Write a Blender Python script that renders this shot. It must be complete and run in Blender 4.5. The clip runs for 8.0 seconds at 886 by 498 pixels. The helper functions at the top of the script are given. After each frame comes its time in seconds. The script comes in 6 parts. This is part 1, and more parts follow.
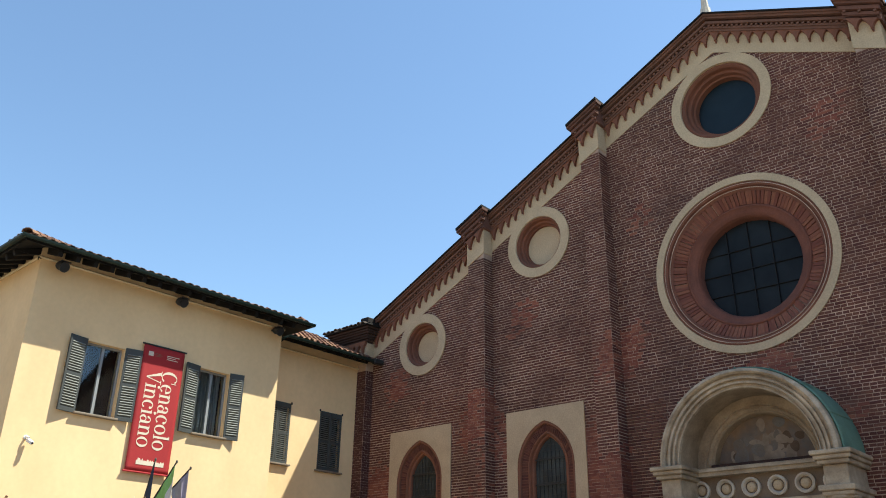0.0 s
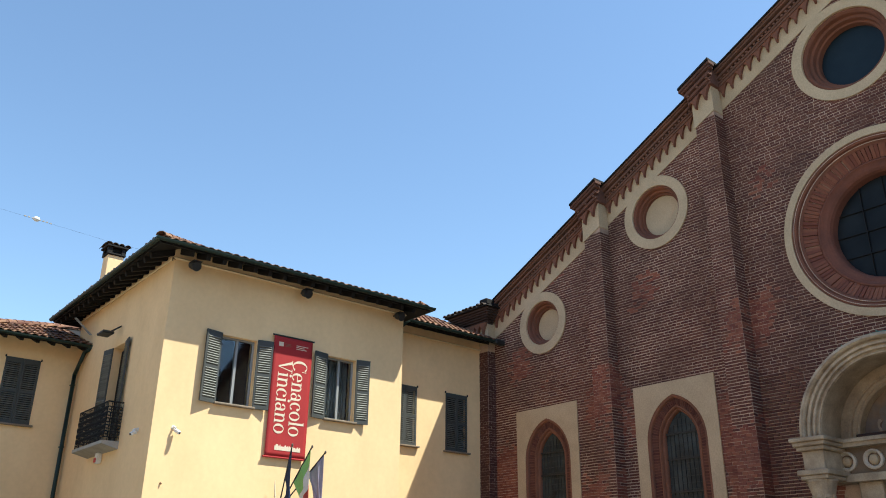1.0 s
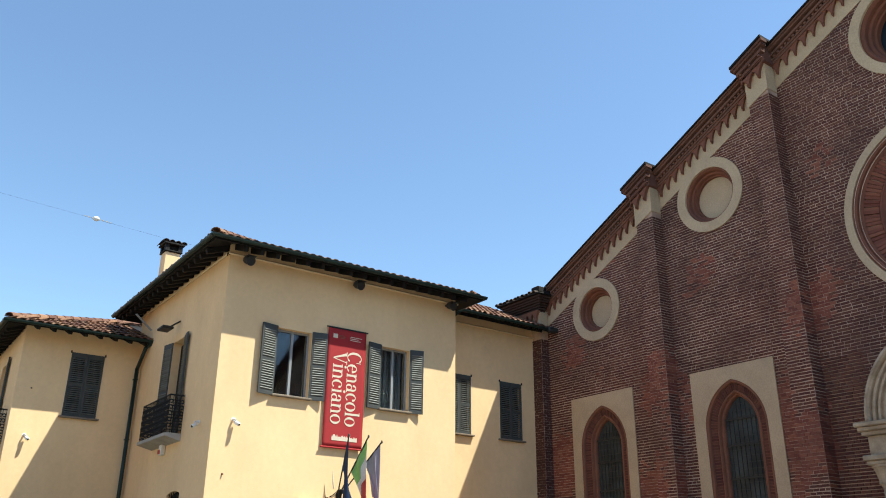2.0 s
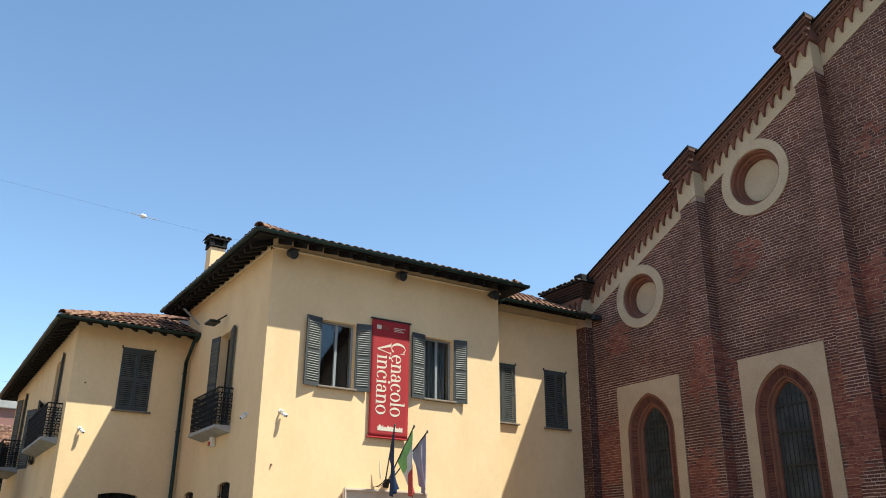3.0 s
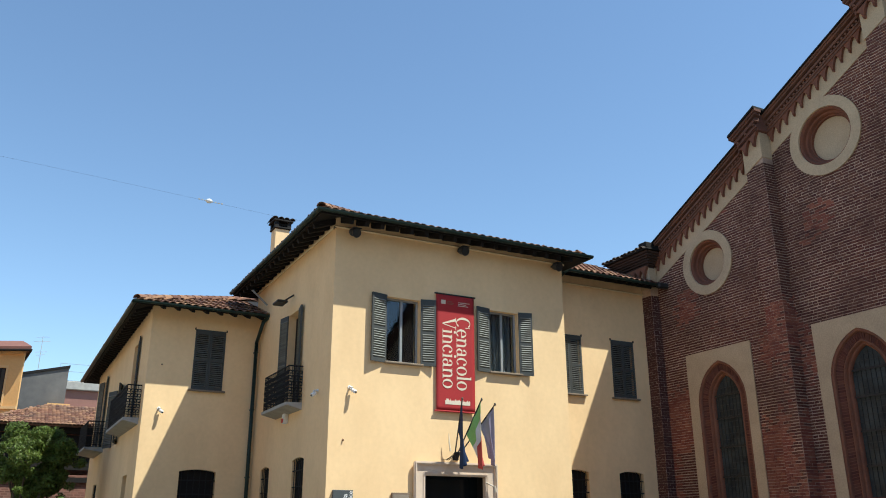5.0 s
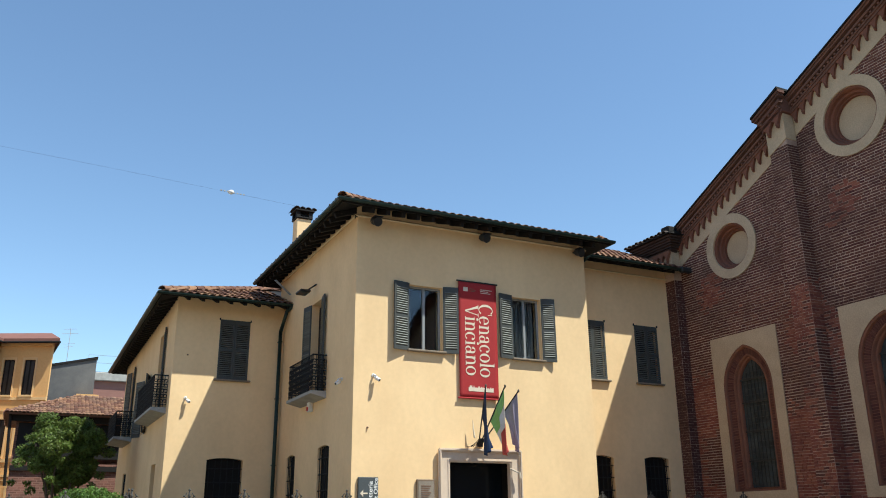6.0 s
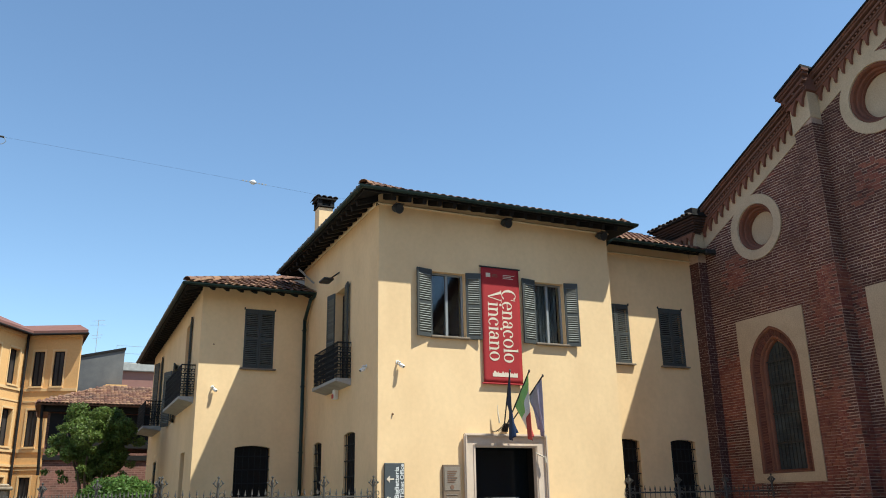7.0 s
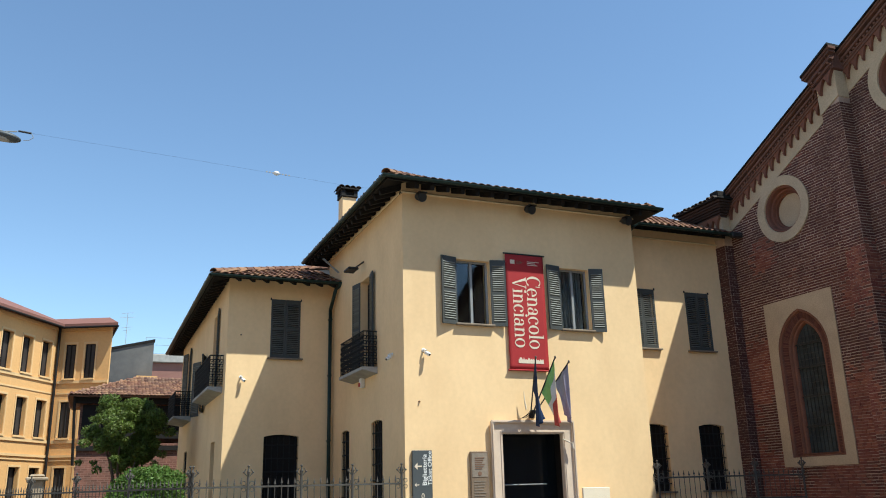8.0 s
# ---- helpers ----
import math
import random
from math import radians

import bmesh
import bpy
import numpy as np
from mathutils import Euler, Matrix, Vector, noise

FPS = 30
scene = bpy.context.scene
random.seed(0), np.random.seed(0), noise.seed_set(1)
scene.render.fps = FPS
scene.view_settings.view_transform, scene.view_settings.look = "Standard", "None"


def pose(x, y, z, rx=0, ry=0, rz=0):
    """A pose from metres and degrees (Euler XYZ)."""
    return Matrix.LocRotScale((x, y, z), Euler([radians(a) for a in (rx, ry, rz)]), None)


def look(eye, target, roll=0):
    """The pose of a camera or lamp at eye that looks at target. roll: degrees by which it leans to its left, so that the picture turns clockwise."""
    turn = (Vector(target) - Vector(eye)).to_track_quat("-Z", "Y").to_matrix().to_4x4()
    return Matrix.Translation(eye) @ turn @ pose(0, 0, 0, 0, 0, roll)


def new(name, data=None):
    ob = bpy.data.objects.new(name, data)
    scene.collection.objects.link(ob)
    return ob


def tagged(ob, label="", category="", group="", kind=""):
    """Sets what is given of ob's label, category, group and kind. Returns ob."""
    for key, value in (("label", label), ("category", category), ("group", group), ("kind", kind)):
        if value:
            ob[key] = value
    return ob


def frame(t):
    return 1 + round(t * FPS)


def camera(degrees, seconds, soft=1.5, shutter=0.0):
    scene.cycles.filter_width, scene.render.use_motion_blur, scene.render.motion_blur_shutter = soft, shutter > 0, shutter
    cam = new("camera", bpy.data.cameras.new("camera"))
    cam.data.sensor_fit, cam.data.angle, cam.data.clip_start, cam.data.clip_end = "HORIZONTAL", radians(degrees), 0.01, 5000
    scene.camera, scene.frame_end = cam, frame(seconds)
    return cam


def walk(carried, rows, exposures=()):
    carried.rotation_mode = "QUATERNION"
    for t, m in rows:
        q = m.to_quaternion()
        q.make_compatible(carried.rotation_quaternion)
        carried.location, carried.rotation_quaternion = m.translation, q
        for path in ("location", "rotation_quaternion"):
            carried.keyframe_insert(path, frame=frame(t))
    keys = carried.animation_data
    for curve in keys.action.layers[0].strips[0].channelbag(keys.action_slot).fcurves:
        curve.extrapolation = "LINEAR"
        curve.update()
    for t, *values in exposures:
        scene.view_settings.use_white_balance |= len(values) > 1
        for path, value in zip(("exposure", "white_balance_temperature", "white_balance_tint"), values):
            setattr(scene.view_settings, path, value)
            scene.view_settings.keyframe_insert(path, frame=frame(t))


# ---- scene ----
cam = camera(56.36, 8.0, soft=1.0)
PATH = [
    (0.0, pose(0, 0, 1.6, 113.68, -0.77, -48.13)),
    (0.1, pose(0, 0, 1.6, 113.20, -0.54, -45.22)),
    (0.2, pose(0, 0, 1.6, 112.72, -0.45, -42.31)),
    (0.3, pose(0, 0, 1.6, 112.56, -0.48, -41.31)),
    (0.4, pose(0, 0, 1.6, 112.56, -0.48, -41.31)),
    (0.5, pose(0, 0, 1.6, 112.38, -0.58, -40.39)),
    (1.0, pose(0, 0, 1.6, 112.22, -0.54, -39.42)),
    (1.5, pose(0, 0, 1.6, 111.89, -0.54, -37.59)),
    (1.7, pose(0, 0, 1.6, 111.68, -0.52, -36.70)),
    (2.8, pose(0, 0, 1.6, 110.93, -0.40, -33.28)),
    (3.0, pose(0, 0, 1.6, 110.72, -0.38, -32.53)),
    (3.5, pose(0, 0, 1.6, 110.28, -0.27, -31.10)),
    (4.0, pose(0, 0, 1.6, 109.82, -0.14, -29.80)),
    (4.5, pose(0, 0, 1.6, 109.34, 0.01, -28.63)),
    (5.8, pose(0, 0, 1.6, 108.26, 0.42, -26.56)),
    (6.0, pose(0, 0, 1.6, 108.07, 0.49, -26.14)),
    (6.5, pose(0, 0, 1.6, 107.59, 0.72, -25.27)),
    (7.0, pose(0, 0, 1.6, 107.14, 0.99, -24.39)),
    (7.5, pose(0, 0, 1.6, 106.71, 1.26, -23.48)),
    (8.0, pose(0, 0, 1.6, 106.33, 1.44, -22.53)),
]
walk(cam, PATH, [(0.0, 1.05, 6450, 1.5), (1.5, 1.03, 6350, 2), (3.5, 0.84, 6250, 2), (8.0, 0.69, 6150, 1.5)])

# ---- light ----
SUN_FROM = Vector((0.368, -0.42, 1.0)).normalized()
world = bpy.data.worlds.new("sky")
scene.world = world
world.use_nodes = True
wn = world.node_tree.nodes
sky = wn.new("ShaderNodeTexSky")
sky.sky_type = "NISHITA"
sky.sun_disc = False
sky.sun_elevation = math.asin(SUN_FROM.z)
sky.sun_rotation = math.atan2(SUN_FROM.x, SUN_FROM.y)
sky.air_density, sky.dust_density, sky.ozone_density = 1.0, 0.1, 1.8
world.node_tree.links.new(sky.outputs[0], wn["Background"].inputs[0])
wn["Background"].inputs[1].default_value = 0.118
sun = new("sun", bpy.data.lights.new("sun", "SUN"))
sun.data.energy, sun.data.angle, sun.data.color = 4.5, radians(0.5), (1.0, 0.95, 0.86)
sun.matrix_world = look((20, -20, 40), Vector((20, -20, 40)) - SUN_FROM)


# ---- materials ----
def material(name, colour, rough=0.85, metal=0.0, second=None, scale=3.0, amount=0.5, fine=60.0, bump=0.15, depth=0.004,
             island=0.0, objects=0.0, streak=0.0, spec=0.3, grain=0.14):
    """Two scales of colour change (large stains, fine grain), relief, and a change from piece to piece."""
    m = bpy.data.materials.new(name)
    m.use_nodes = True
    nt = m.node_tree
    nd, ln = nt.nodes, nt.links
    bsdf = nd["Principled BSDF"]
    bsdf.inputs["Roughness"].default_value = rough
    bsdf.inputs["Metallic"].default_value = metal
    bsdf.inputs["Specular IOR Level"].default_value = spec
    tc = nd.new("ShaderNodeTexCoord")
    mp = nd.new("ShaderNodeMapping")
    mp.inputs["Scale"].default_value = (1, 1, 1 - streak)
    ln.new(tc.outputs["Object"], mp.inputs["Vector"])
    n1 = nd.new("ShaderNodeTexNoise")
    n1.inputs["Scale"].default_value, n1.inputs["Detail"].default_value, n1.inputs["Roughness"].default_value = scale, 6, 0.62
    ln.new(mp.outputs[0], n1.inputs["Vector"])
    n2 = nd.new("ShaderNodeTexNoise")
    n2.inputs["Scale"].default_value, n2.inputs["Detail"].default_value = fine, 4
    ln.new(tc.outputs["Object"], n2.inputs["Vector"])
    ramp = nd.new("ShaderNodeMapRange")
    ramp.inputs["From Min"].default_value, ramp.inputs["From Max"].default_value = 0.35, 0.68
    ln.new(n1.outputs["Fac"], ramp.inputs["Value"])
    mix = nd.new("ShaderNodeMix")
    mix.data_type = "RGBA"
    mix.inputs["A"].default_value = (*colour, 1)
    mix.inputs["B"].default_value = (*(second or [c * 0.7 for c in colour]), 1)
    scl = nd.new("ShaderNodeMath")
    scl.operation = "MULTIPLY"
    scl.inputs[1].default_value = amount
    ln.new(ramp.outputs[0], scl.inputs[0])
    ln.new(scl.outputs[0], mix.inputs["Factor"])
    hsv = nd.new("ShaderNodeHueSaturation")
    ln.new(mix.outputs["Result"], hsv.inputs["Color"])
    val = nd.new("ShaderNodeMapRange")
    val.inputs["To Min"].default_value, val.inputs["To Max"].default_value = 1 - grain, 1 + grain
    val.inputs["From Min"].default_value, val.inputs["From Max"].default_value = 0.25, 0.75
    ln.new(n2.outputs["Fac"], val.inputs["Value"])
    last = val.outputs[0]
    for size, node, out in ((island, "ShaderNodeNewGeometry", "Random Per Island"), (objects, "ShaderNodeObjectInfo", "Random")):
        if size:
            r = nd.new(node)
            mr = nd.new("ShaderNodeMapRange")
            mr.inputs["To Min"].default_value, mr.inputs["To Max"].default_value = 1 - size, 1 + size
            ln.new(r.outputs[out], mr.inputs["Value"])
            mu = nd.new("ShaderNodeMath")
            mu.operation = "MULTIPLY"
            ln.new(last, mu.inputs[0])
            ln.new(mr.outputs[0], mu.inputs[1])
            last = mu.outputs[0]
            hu = nd.new("ShaderNodeMapRange")
            hu.inputs["To Min"].default_value, hu.inputs["To Max"].default_value = 0.5 - size * 0.03, 0.5 + size * 0.03
            ln.new(r.outputs[out], hu.inputs["Value"])
            ln.new(hu.outputs[0], hsv.inputs["Hue"])
    ln.new(last, hsv.inputs["Value"])
    ln.new(hsv.outputs[0], bsdf.inputs["Base Color"])
    bp = nd.new("ShaderNodeBump")
    bp.inputs["Strength"].default_value, bp.inputs["Distance"].default_value = bump, depth
    add = nd.new("ShaderNodeMath")
    ln.new(n1.outputs["Fac"], add.inputs[0])
    ln.new(n2.outputs["Fac"], add.inputs[1])
    ln.new(add.outputs[0], bp.inputs["Height"])
    ln.new(bp.outputs[0], bsdf.inputs["Normal"])
    return m


STUCCO = material("yellow_stucco", (0.87, 0.625, 0.35), 0.92, second=(0.755, 0.525, 0.285), scale=0.8, amount=0.85, fine=9, bump=0.12, depth=0.006, streak=0.45, grain=0.035)
STUCCO_TRIM = material("pale_stucco_trim", (0.72, 0.58, 0.36), 0.9, scale=1.2, amount=0.4)
OCHRE = material("ochre_stucco", (0.68, 0.395, 0.16), 0.92, second=(0.57, 0.33, 0.135), scale=0.5, amount=0.5, streak=0.5, fine=10, grain=0.06)
# colour of the unseen west wall, set for its bounce light
BOUNCE_OCHRE = material("bounce_wall_ochre", (0.48, 0.27, 0.11), 0.92, second=(0.38, 0.22, 0.09), scale=0.5, amount=0.5)
OCHRE_TRIM = material("pale_ochre_trim", (0.72, 0.48, 0.235), 0.9, scale=0.8, amount=0.4)
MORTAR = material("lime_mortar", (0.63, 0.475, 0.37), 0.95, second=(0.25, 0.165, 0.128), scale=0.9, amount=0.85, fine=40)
BRICK_STUFF = material("old_brick", (0.140, 0.051, 0.038), 0.9, second=(0.080, 0.040, 0.032), scale=0.45, amount=0.85, fine=70, island=0.26)
BRICK_PIECE = material("old_brick_single", (0.142, 0.052, 0.038), 0.9, second=(0.081, 0.040, 0.032), scale=0.45, amount=0.85, fine=70, objects=0.26)
TERRACOTTA = material("moulded_terracotta", (0.21, 0.083, 0.052), 0.9, second=(0.125, 0.055, 0.039), scale=1.6, amount=0.7, fine=40, island=0.3)
CORNICE_BRICK = material("cornice_brick", (0.155, 0.068, 0.049), 0.9, second=(0.075, 0.042, 0.034), scale=1.5, amount=0.7, fine=50, island=0.3)
# much darker than the cornice brick
BLACK_BROWN_BRICK = material("black_brown_brick", (0.058, 0.033, 0.027), 0.9, second=(0.030, 0.021, 0.019), scale=2.0, amount=0.8, fine=50, island=0.3)
PLASTER = material("grey_beige_plaster", (0.53, 0.405, 0.265), 0.93, second=(0.39, 0.295, 0.192), scale=1.1, amount=0.6, fine=30, bump=0.25)
STONE = material("pale_marble", (0.62, 0.55, 0.45), 0.7, second=(0.42, 0.36, 0.29), scale=2.5, amount=0.7, fine=40)
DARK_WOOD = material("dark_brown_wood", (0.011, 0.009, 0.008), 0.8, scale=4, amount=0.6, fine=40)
SHUTTER = material("grey_green_shutter_paint", (0.065, 0.069, 0.066), 0.6, second=(0.045, 0.048, 0.046), scale=3, amount=0.6, fine=50)
# slats paler than the stiles: sun on their faces is in the colour
SUNLIT_SLAT_PAINT = material("sunlit_slat_paint", (0.19, 0.192, 0.172), 0.75, second=(0.125, 0.128, 0.118), scale=4, amount=0.7, fine=50, objects=0.15)
IRON = material("wrought_iron", (0.014, 0.014, 0.015), 0.75, metal=0.0, scale=8, amount=0.5)
GUTTER = material("dark_green_metal", (0.025, 0.045, 0.04), 0.45, metal=0.4, scale=5, amount=0.6)
ROOF_TILE = material("terracotta_roof_tile", (0.235, 0.112, 0.066), 0.9, second=(0.12, 0.08, 0.062), scale=1.5, amount=0.8, fine=30, island=0.45)
ROOF_TILE_PIECE = material("terracotta_roof_tile_single", (0.24, 0.118, 0.07), 0.9, second=(0.125, 0.088, 0.066), scale=1.5, amount=0.8, fine=30, objects=0.45)
COPPER = material("green_copper", (0.16, 0.27, 0.20), 0.7, second=(0.09, 0.16, 0.12), scale=2, amount=0.7, metal=0.1)
GROUND = material("stone_paving", (0.225, 0.197, 0.165), 0.9, second=(0.165, 0.143, 0.12), scale=0.6, amount=0.7, fine=12)


# ---- mesh tools ----
def finish(bm, name):
    bmesh.ops.recalc_face_normals(bm, faces=bm.faces)
    me = bpy.data.meshes.new(name)
    bm.to_mesh(me)
    bm.free()
    return me


def thing(name, place, label, category, group="", kind=""):
    ob = new(name)
    ob.location = place
    ob.empty_display_size = 0.3
    return tagged(ob, label, category, group, kind)


def part(name, shape, material, parent=None, label="", m=None, smooth=False):
    """One mesh object; shape in world metres (or in its own, with m) under a thing, or in its part's own frame."""
    me = shape if isinstance(shape, bpy.types.Mesh) else finish(shape, name)
    if not me.materials and material:
        me.materials.append(material)
    if smooth:
        me.shade_smooth()
    ob = new(name, me)
    if parent:
        ob.parent = parent
        if parent.type == "EMPTY":
            ob.matrix_parent_inverse = Matrix.Translation(-parent.location)
    if m is not None:
        ob.matrix_basis = m
    return tagged(ob, label)


def box(bm, x0, x1, y0, y1, z0, z1, bevel=0.0):
    made = bmesh.ops.create_cube(bm, size=1, matrix=Matrix.LocRotScale(
        ((x0 + x1) / 2, (y0 + y1) / 2, (z0 + z1) / 2), None, (abs(x1 - x0), abs(y1 - y0), abs(z1 - z0))))
    if bevel:
        edges = {e for v in made["verts"] for e in v.link_edges}
        bmesh.ops.bevel(bm, geom=list(edges), offset=bevel, segments=1, affect="EDGES", clamp_overlap=True)
    return bm


def boxed(*a, bevel=0.0):
    return box(bmesh.new(), *a, bevel=bevel)


def tube(bm, a, b, r, sides=8, r2=None):
    a, b = Vector(a), Vector(b)
    m = Matrix.Translation((a + b) / 2) @ (b - a).to_track_quat("Z", "Y").to_matrix().to_4x4()
    bmesh.ops.create_cone(bm, cap_ends=True, segments=sides, radius1=r, radius2=r if r2 is None else r2, depth=(b - a).length, matrix=m)
    return bm


def rect(u0, u1, v0, v1):
    return [(u0, v0), (u1, v0), (u1, v1), (u0, v1)]


def circle(cu, cv, r, n=48):
    return [(cu + r * math.cos(2 * math.pi * k / n), cv + r * math.sin(2 * math.pi * k / n)) for k in range(n)]


def low_arch(u0, u1, v0, v1, rise=0.06, n=8):
    """A rectangle with a shallow arched head."""
    pts = [(u0, v0), (u1, v0)]
    for k in range(n + 1):
        s = k / n
        pts.append((u1 + (u0 - u1) * s, v1 - rise + rise * 4 * s * (1 - s)))
    return pts


def pointed(c, half, v0, spring, tip, n=10):
    """A pointed arch opening from the sill v0: two arcs from the spring line to the tip."""
    h = tip - spring
    r = (h * h + half * half) / (2 * half)
    top = math.asin(min(1, h / r))
    right = [(c + half - r + r * math.cos(top * k / n), spring + r * math.sin(top * k / n)) for k in range(n + 1)]
    left = [(2 * c - u, v) for u, v in reversed(right[:-1])]
    return [(c - half, v0), (c + half, v0)] + right + left


def slab(outline, holes, place, deep, bm=None):
    """A plate with holes: its outline in (u, v), place(u, v, d) gives the point at depth d."""
    bm = bm or bmesh.new()
    edges = []
    for loop in [outline] + list(holes):
        vs = [bm.verts.new(place(u, v, 0)) for u, v in loop]
        edges += [bm.edges.new((vs[k], vs[(k + 1) % len(vs)])) for k in range(len(vs))]
    got = bmesh.ops.triangle_fill(bm, use_beauty=True, use_dissolve=False, edges=edges)
    faces = [f for f in got["geom"] if isinstance(f, bmesh.types.BMFace)]
    ext = bmesh.ops.extrude_face_region(bm, geom=faces)
    shift = Vector(place(0, 0, deep)) - Vector(place(0, 0, 0))
    for v in ext["geom"]:
        if isinstance(v, bmesh.types.BMVert):
            v.co += shift
    return bm


def facing_y(y):
    return lambda u, v, d: (u, y + d, v)


def facing_x(x):
    return lambda u, v, d: (x + d, u, v)


def turned(profile, cy, cz, n=64, a0=0.0, a1=2 * math.pi):
    """A ring about an axis along x: profile of (radius, x)."""
    bm = bmesh.new()
    full = abs(a1 - a0 - 2 * math.pi) < 1e-6
    rings = []
    for k in range(n if full else n + 1):
        a = a0 + (a1 - a0) * k / n
        rings.append([bm.verts.new((x, cy + r * math.cos(a), cz + r * math.sin(a))) for r, x in profile])
    for k in range(n):
        p, q = rings[k], rings[(k + 1) % len(rings)]
        for j in range(len(profile) - 1):
            bm.faces.new((p[j], p[j + 1], q[j + 1], q[j]))
    return bm


def prism(poly, place, deep):
    return slab(poly, [], place, deep)


# ---- ground ----
tagged(part("ground", slab([(-400, -400), (400, -400), (400, 400), (-400, 400)], [], lambda u, v, d: (u, v, -d), 0.3), GROUND),
       "grey stone paving of the church square", "ground", kind="structure")

GLASS = bpy.data.materials.new("window_glass")
GLASS.use_nodes = True
gb = GLASS.node_tree.nodes["Principled BSDF"]
gb.inputs["Base Color"].default_value = (0.75, 0.82, 0.85, 1)
gb.inputs["Roughness"].default_value = 0.03
gb.inputs["Transmission Weight"].default_value = 1.0
OLD_GLASS = material("dark_leaded_glass", (0.055, 0.068, 0.072), 0.35, second=(0.010, 0.014, 0.016), scale=1.6, amount=1.0, fine=20, bump=0.5, spec=0.2)
ROSE_GLASS = material("near_black_round_glass", (0.008, 0.010, 0.013), 0.4, second=(0.019, 0.024, 0.028), scale=1.3, amount=0.9, bump=0.5, spec=0.12)
LEAD = material("dull_lead_strips", (0.036, 0.041, 0.041), 0.6, scale=4, amount=0.5)
FRAME_PAINT = material("pale_grey_window_paint", (0.28, 0.29, 0.29), 0.6, scale=5, amount=0.4)
CURTAIN = material("grey_curtain_cloth", (0.3, 0.3, 0.29), 0.95, scale=4, amount=0.5)
CONCRETE = material("grey_concrete", (0.40, 0.38, 0.35), 0.9, second=(0.27, 0.26, 0.24), scale=3, amount=0.7)
WHITE_PLASTIC = material("white_plastic", (0.78, 0.78, 0.76), 0.45, scale=6, amount=0.2)
BLACK_PLASTIC = material("black_metal", (0.03, 0.03, 0.03), 0.5, scale=6, amount=0.4)
BANNER_RED = material("red_banner_cloth", (0.37, 0.028, 0.030), 0.75, second=(0.31, 0.022, 0.025), scale=2, amount=0.6)
BANNER_WHITE = material("white_print", (0.70, 0.60, 0.47), 0.8, scale=5, amount=0.2)
SIGN_GREY = material("dark_grey_sign", (0.075, 0.085, 0.09), 0.5, scale=3, amount=0.4)
PLAQUE = material("brown_stone_plaque", (0.215, 0.155, 0.105), 0.7, second=(0.14, 0.10, 0.07), scale=4, amount=0.7)
PLAQUE_BLUE = material("faded_blue_print", (0.26, 0.215, 0.17), 0.7, scale=5, amount=0.5)
PLAQUE_TEXT = material("faded_brown_print", (0.20, 0.115, 0.075), 0.8, scale=9, amount=0.5)
FLAG_BLUE = material("blue_flag_cloth", (0.013, 0.03, 0.08), 0.85, scale=4, amount=0.5)
FLAG_GREEN = material("green_flag_cloth", (0.30, 0.58, 0.19), 0.85, scale=4, amount=0.4)
FLAG_WHITE = material("white_flag_cloth", (0.75, 0.74, 0.72), 0.85, scale=4, amount=0.3)
FLAG_RED = material("red_flag_cloth", (0.52, 0.09, 0.075), 0.85, scale=4, amount=0.4)
FLAG_LILAC = material("lilac_flag_cloth", (0.30, 0.26, 0.33), 0.85, scale=4, amount=0.5)
LEAF = material("green_leaves", (0.155, 0.205, 0.045), 0.55, second=(0.075, 0.115, 0.026), scale=1.5, amount=0.8, island=0.45)
BUSH_LEAF = material("bright_bush_leaves", (0.135, 0.22, 0.045), 0.55, second=(0.07, 0.125, 0.025), scale=2.5, amount=0.8, island=0.45)
for leafy in (LEAF, BUSH_LEAF):
    # thin leaves let some light through
    ln_, nd_ = leafy.node_tree.links, leafy.node_tree.nodes
    glow, both = nd_.new("ShaderNodeBsdfTranslucent"), nd_.new("ShaderNodeMixShader")
    ln_.new(nd_["Principled BSDF"].inputs["Base Color"].links[0].from_socket, glow.inputs["Color"])
    both.inputs[0].default_value = 0.45
    ln_.new(nd_["Principled BSDF"].outputs[0], both.inputs[1])
    ln_.new(glow.outputs[0], both.inputs[2])
    ln_.new(both.outputs[0], nd_["Material Output"].inputs[0])
BARK = material("grey_brown_bark", (0.10, 0.075, 0.055), 0.95, scale=8, amount=0.7, bump=0.6, depth=0.02)
GREY_WALL = material("grey_render", (0.085, 0.083, 0.083), 0.9, second=(0.17, 0.16, 0.15), scale=0.5, amount=0.8)
PINK_WALL = material("pink_render", (0.30, 0.15, 0.12), 0.9, scale=0.6, amount=0.6)
FENCE_IRON = material("weathered_fence_iron", (0.095, 0.087, 0.076), 0.6, second=(0.035, 0.032, 0.028), scale=6, amount=0.7)
FAR_BRICK = material("plain_red_brick_far", (0.25, 0.11, 0.08), 0.9, second=(0.15, 0.08, 0.06), scale=1.5, amount=0.8, fine=12)
fn = FAR_BRICK.node_tree
bt = fn.nodes.new("ShaderNodeTexBrick")
bt.inputs["Scale"].default_value, bt.inputs["Mortar Size"].default_value = 1.0, 0.016
bt.inputs["Brick Width"].default_value, bt.inputs["Row Height"].default_value = 0.27, 0.09
bt.inputs["Color1"].default_value, bt.inputs["Color2"].default_value, bt.inputs["Mortar"].default_value = (1, 1, 1, 1), (0.55, 0.55, 0.55, 1), (1.05, 1.2, 1.25, 1)
bx = fn.nodes.new("ShaderNodeSeparateXYZ")
by = fn.nodes.new("ShaderNodeCombineXYZ")
bz = fn.nodes.new("ShaderNodeMath")
bo = fn.nodes.new("ShaderNodeTexCoord")
fn.links.new(bo.outputs["Object"], bx.inputs[0])
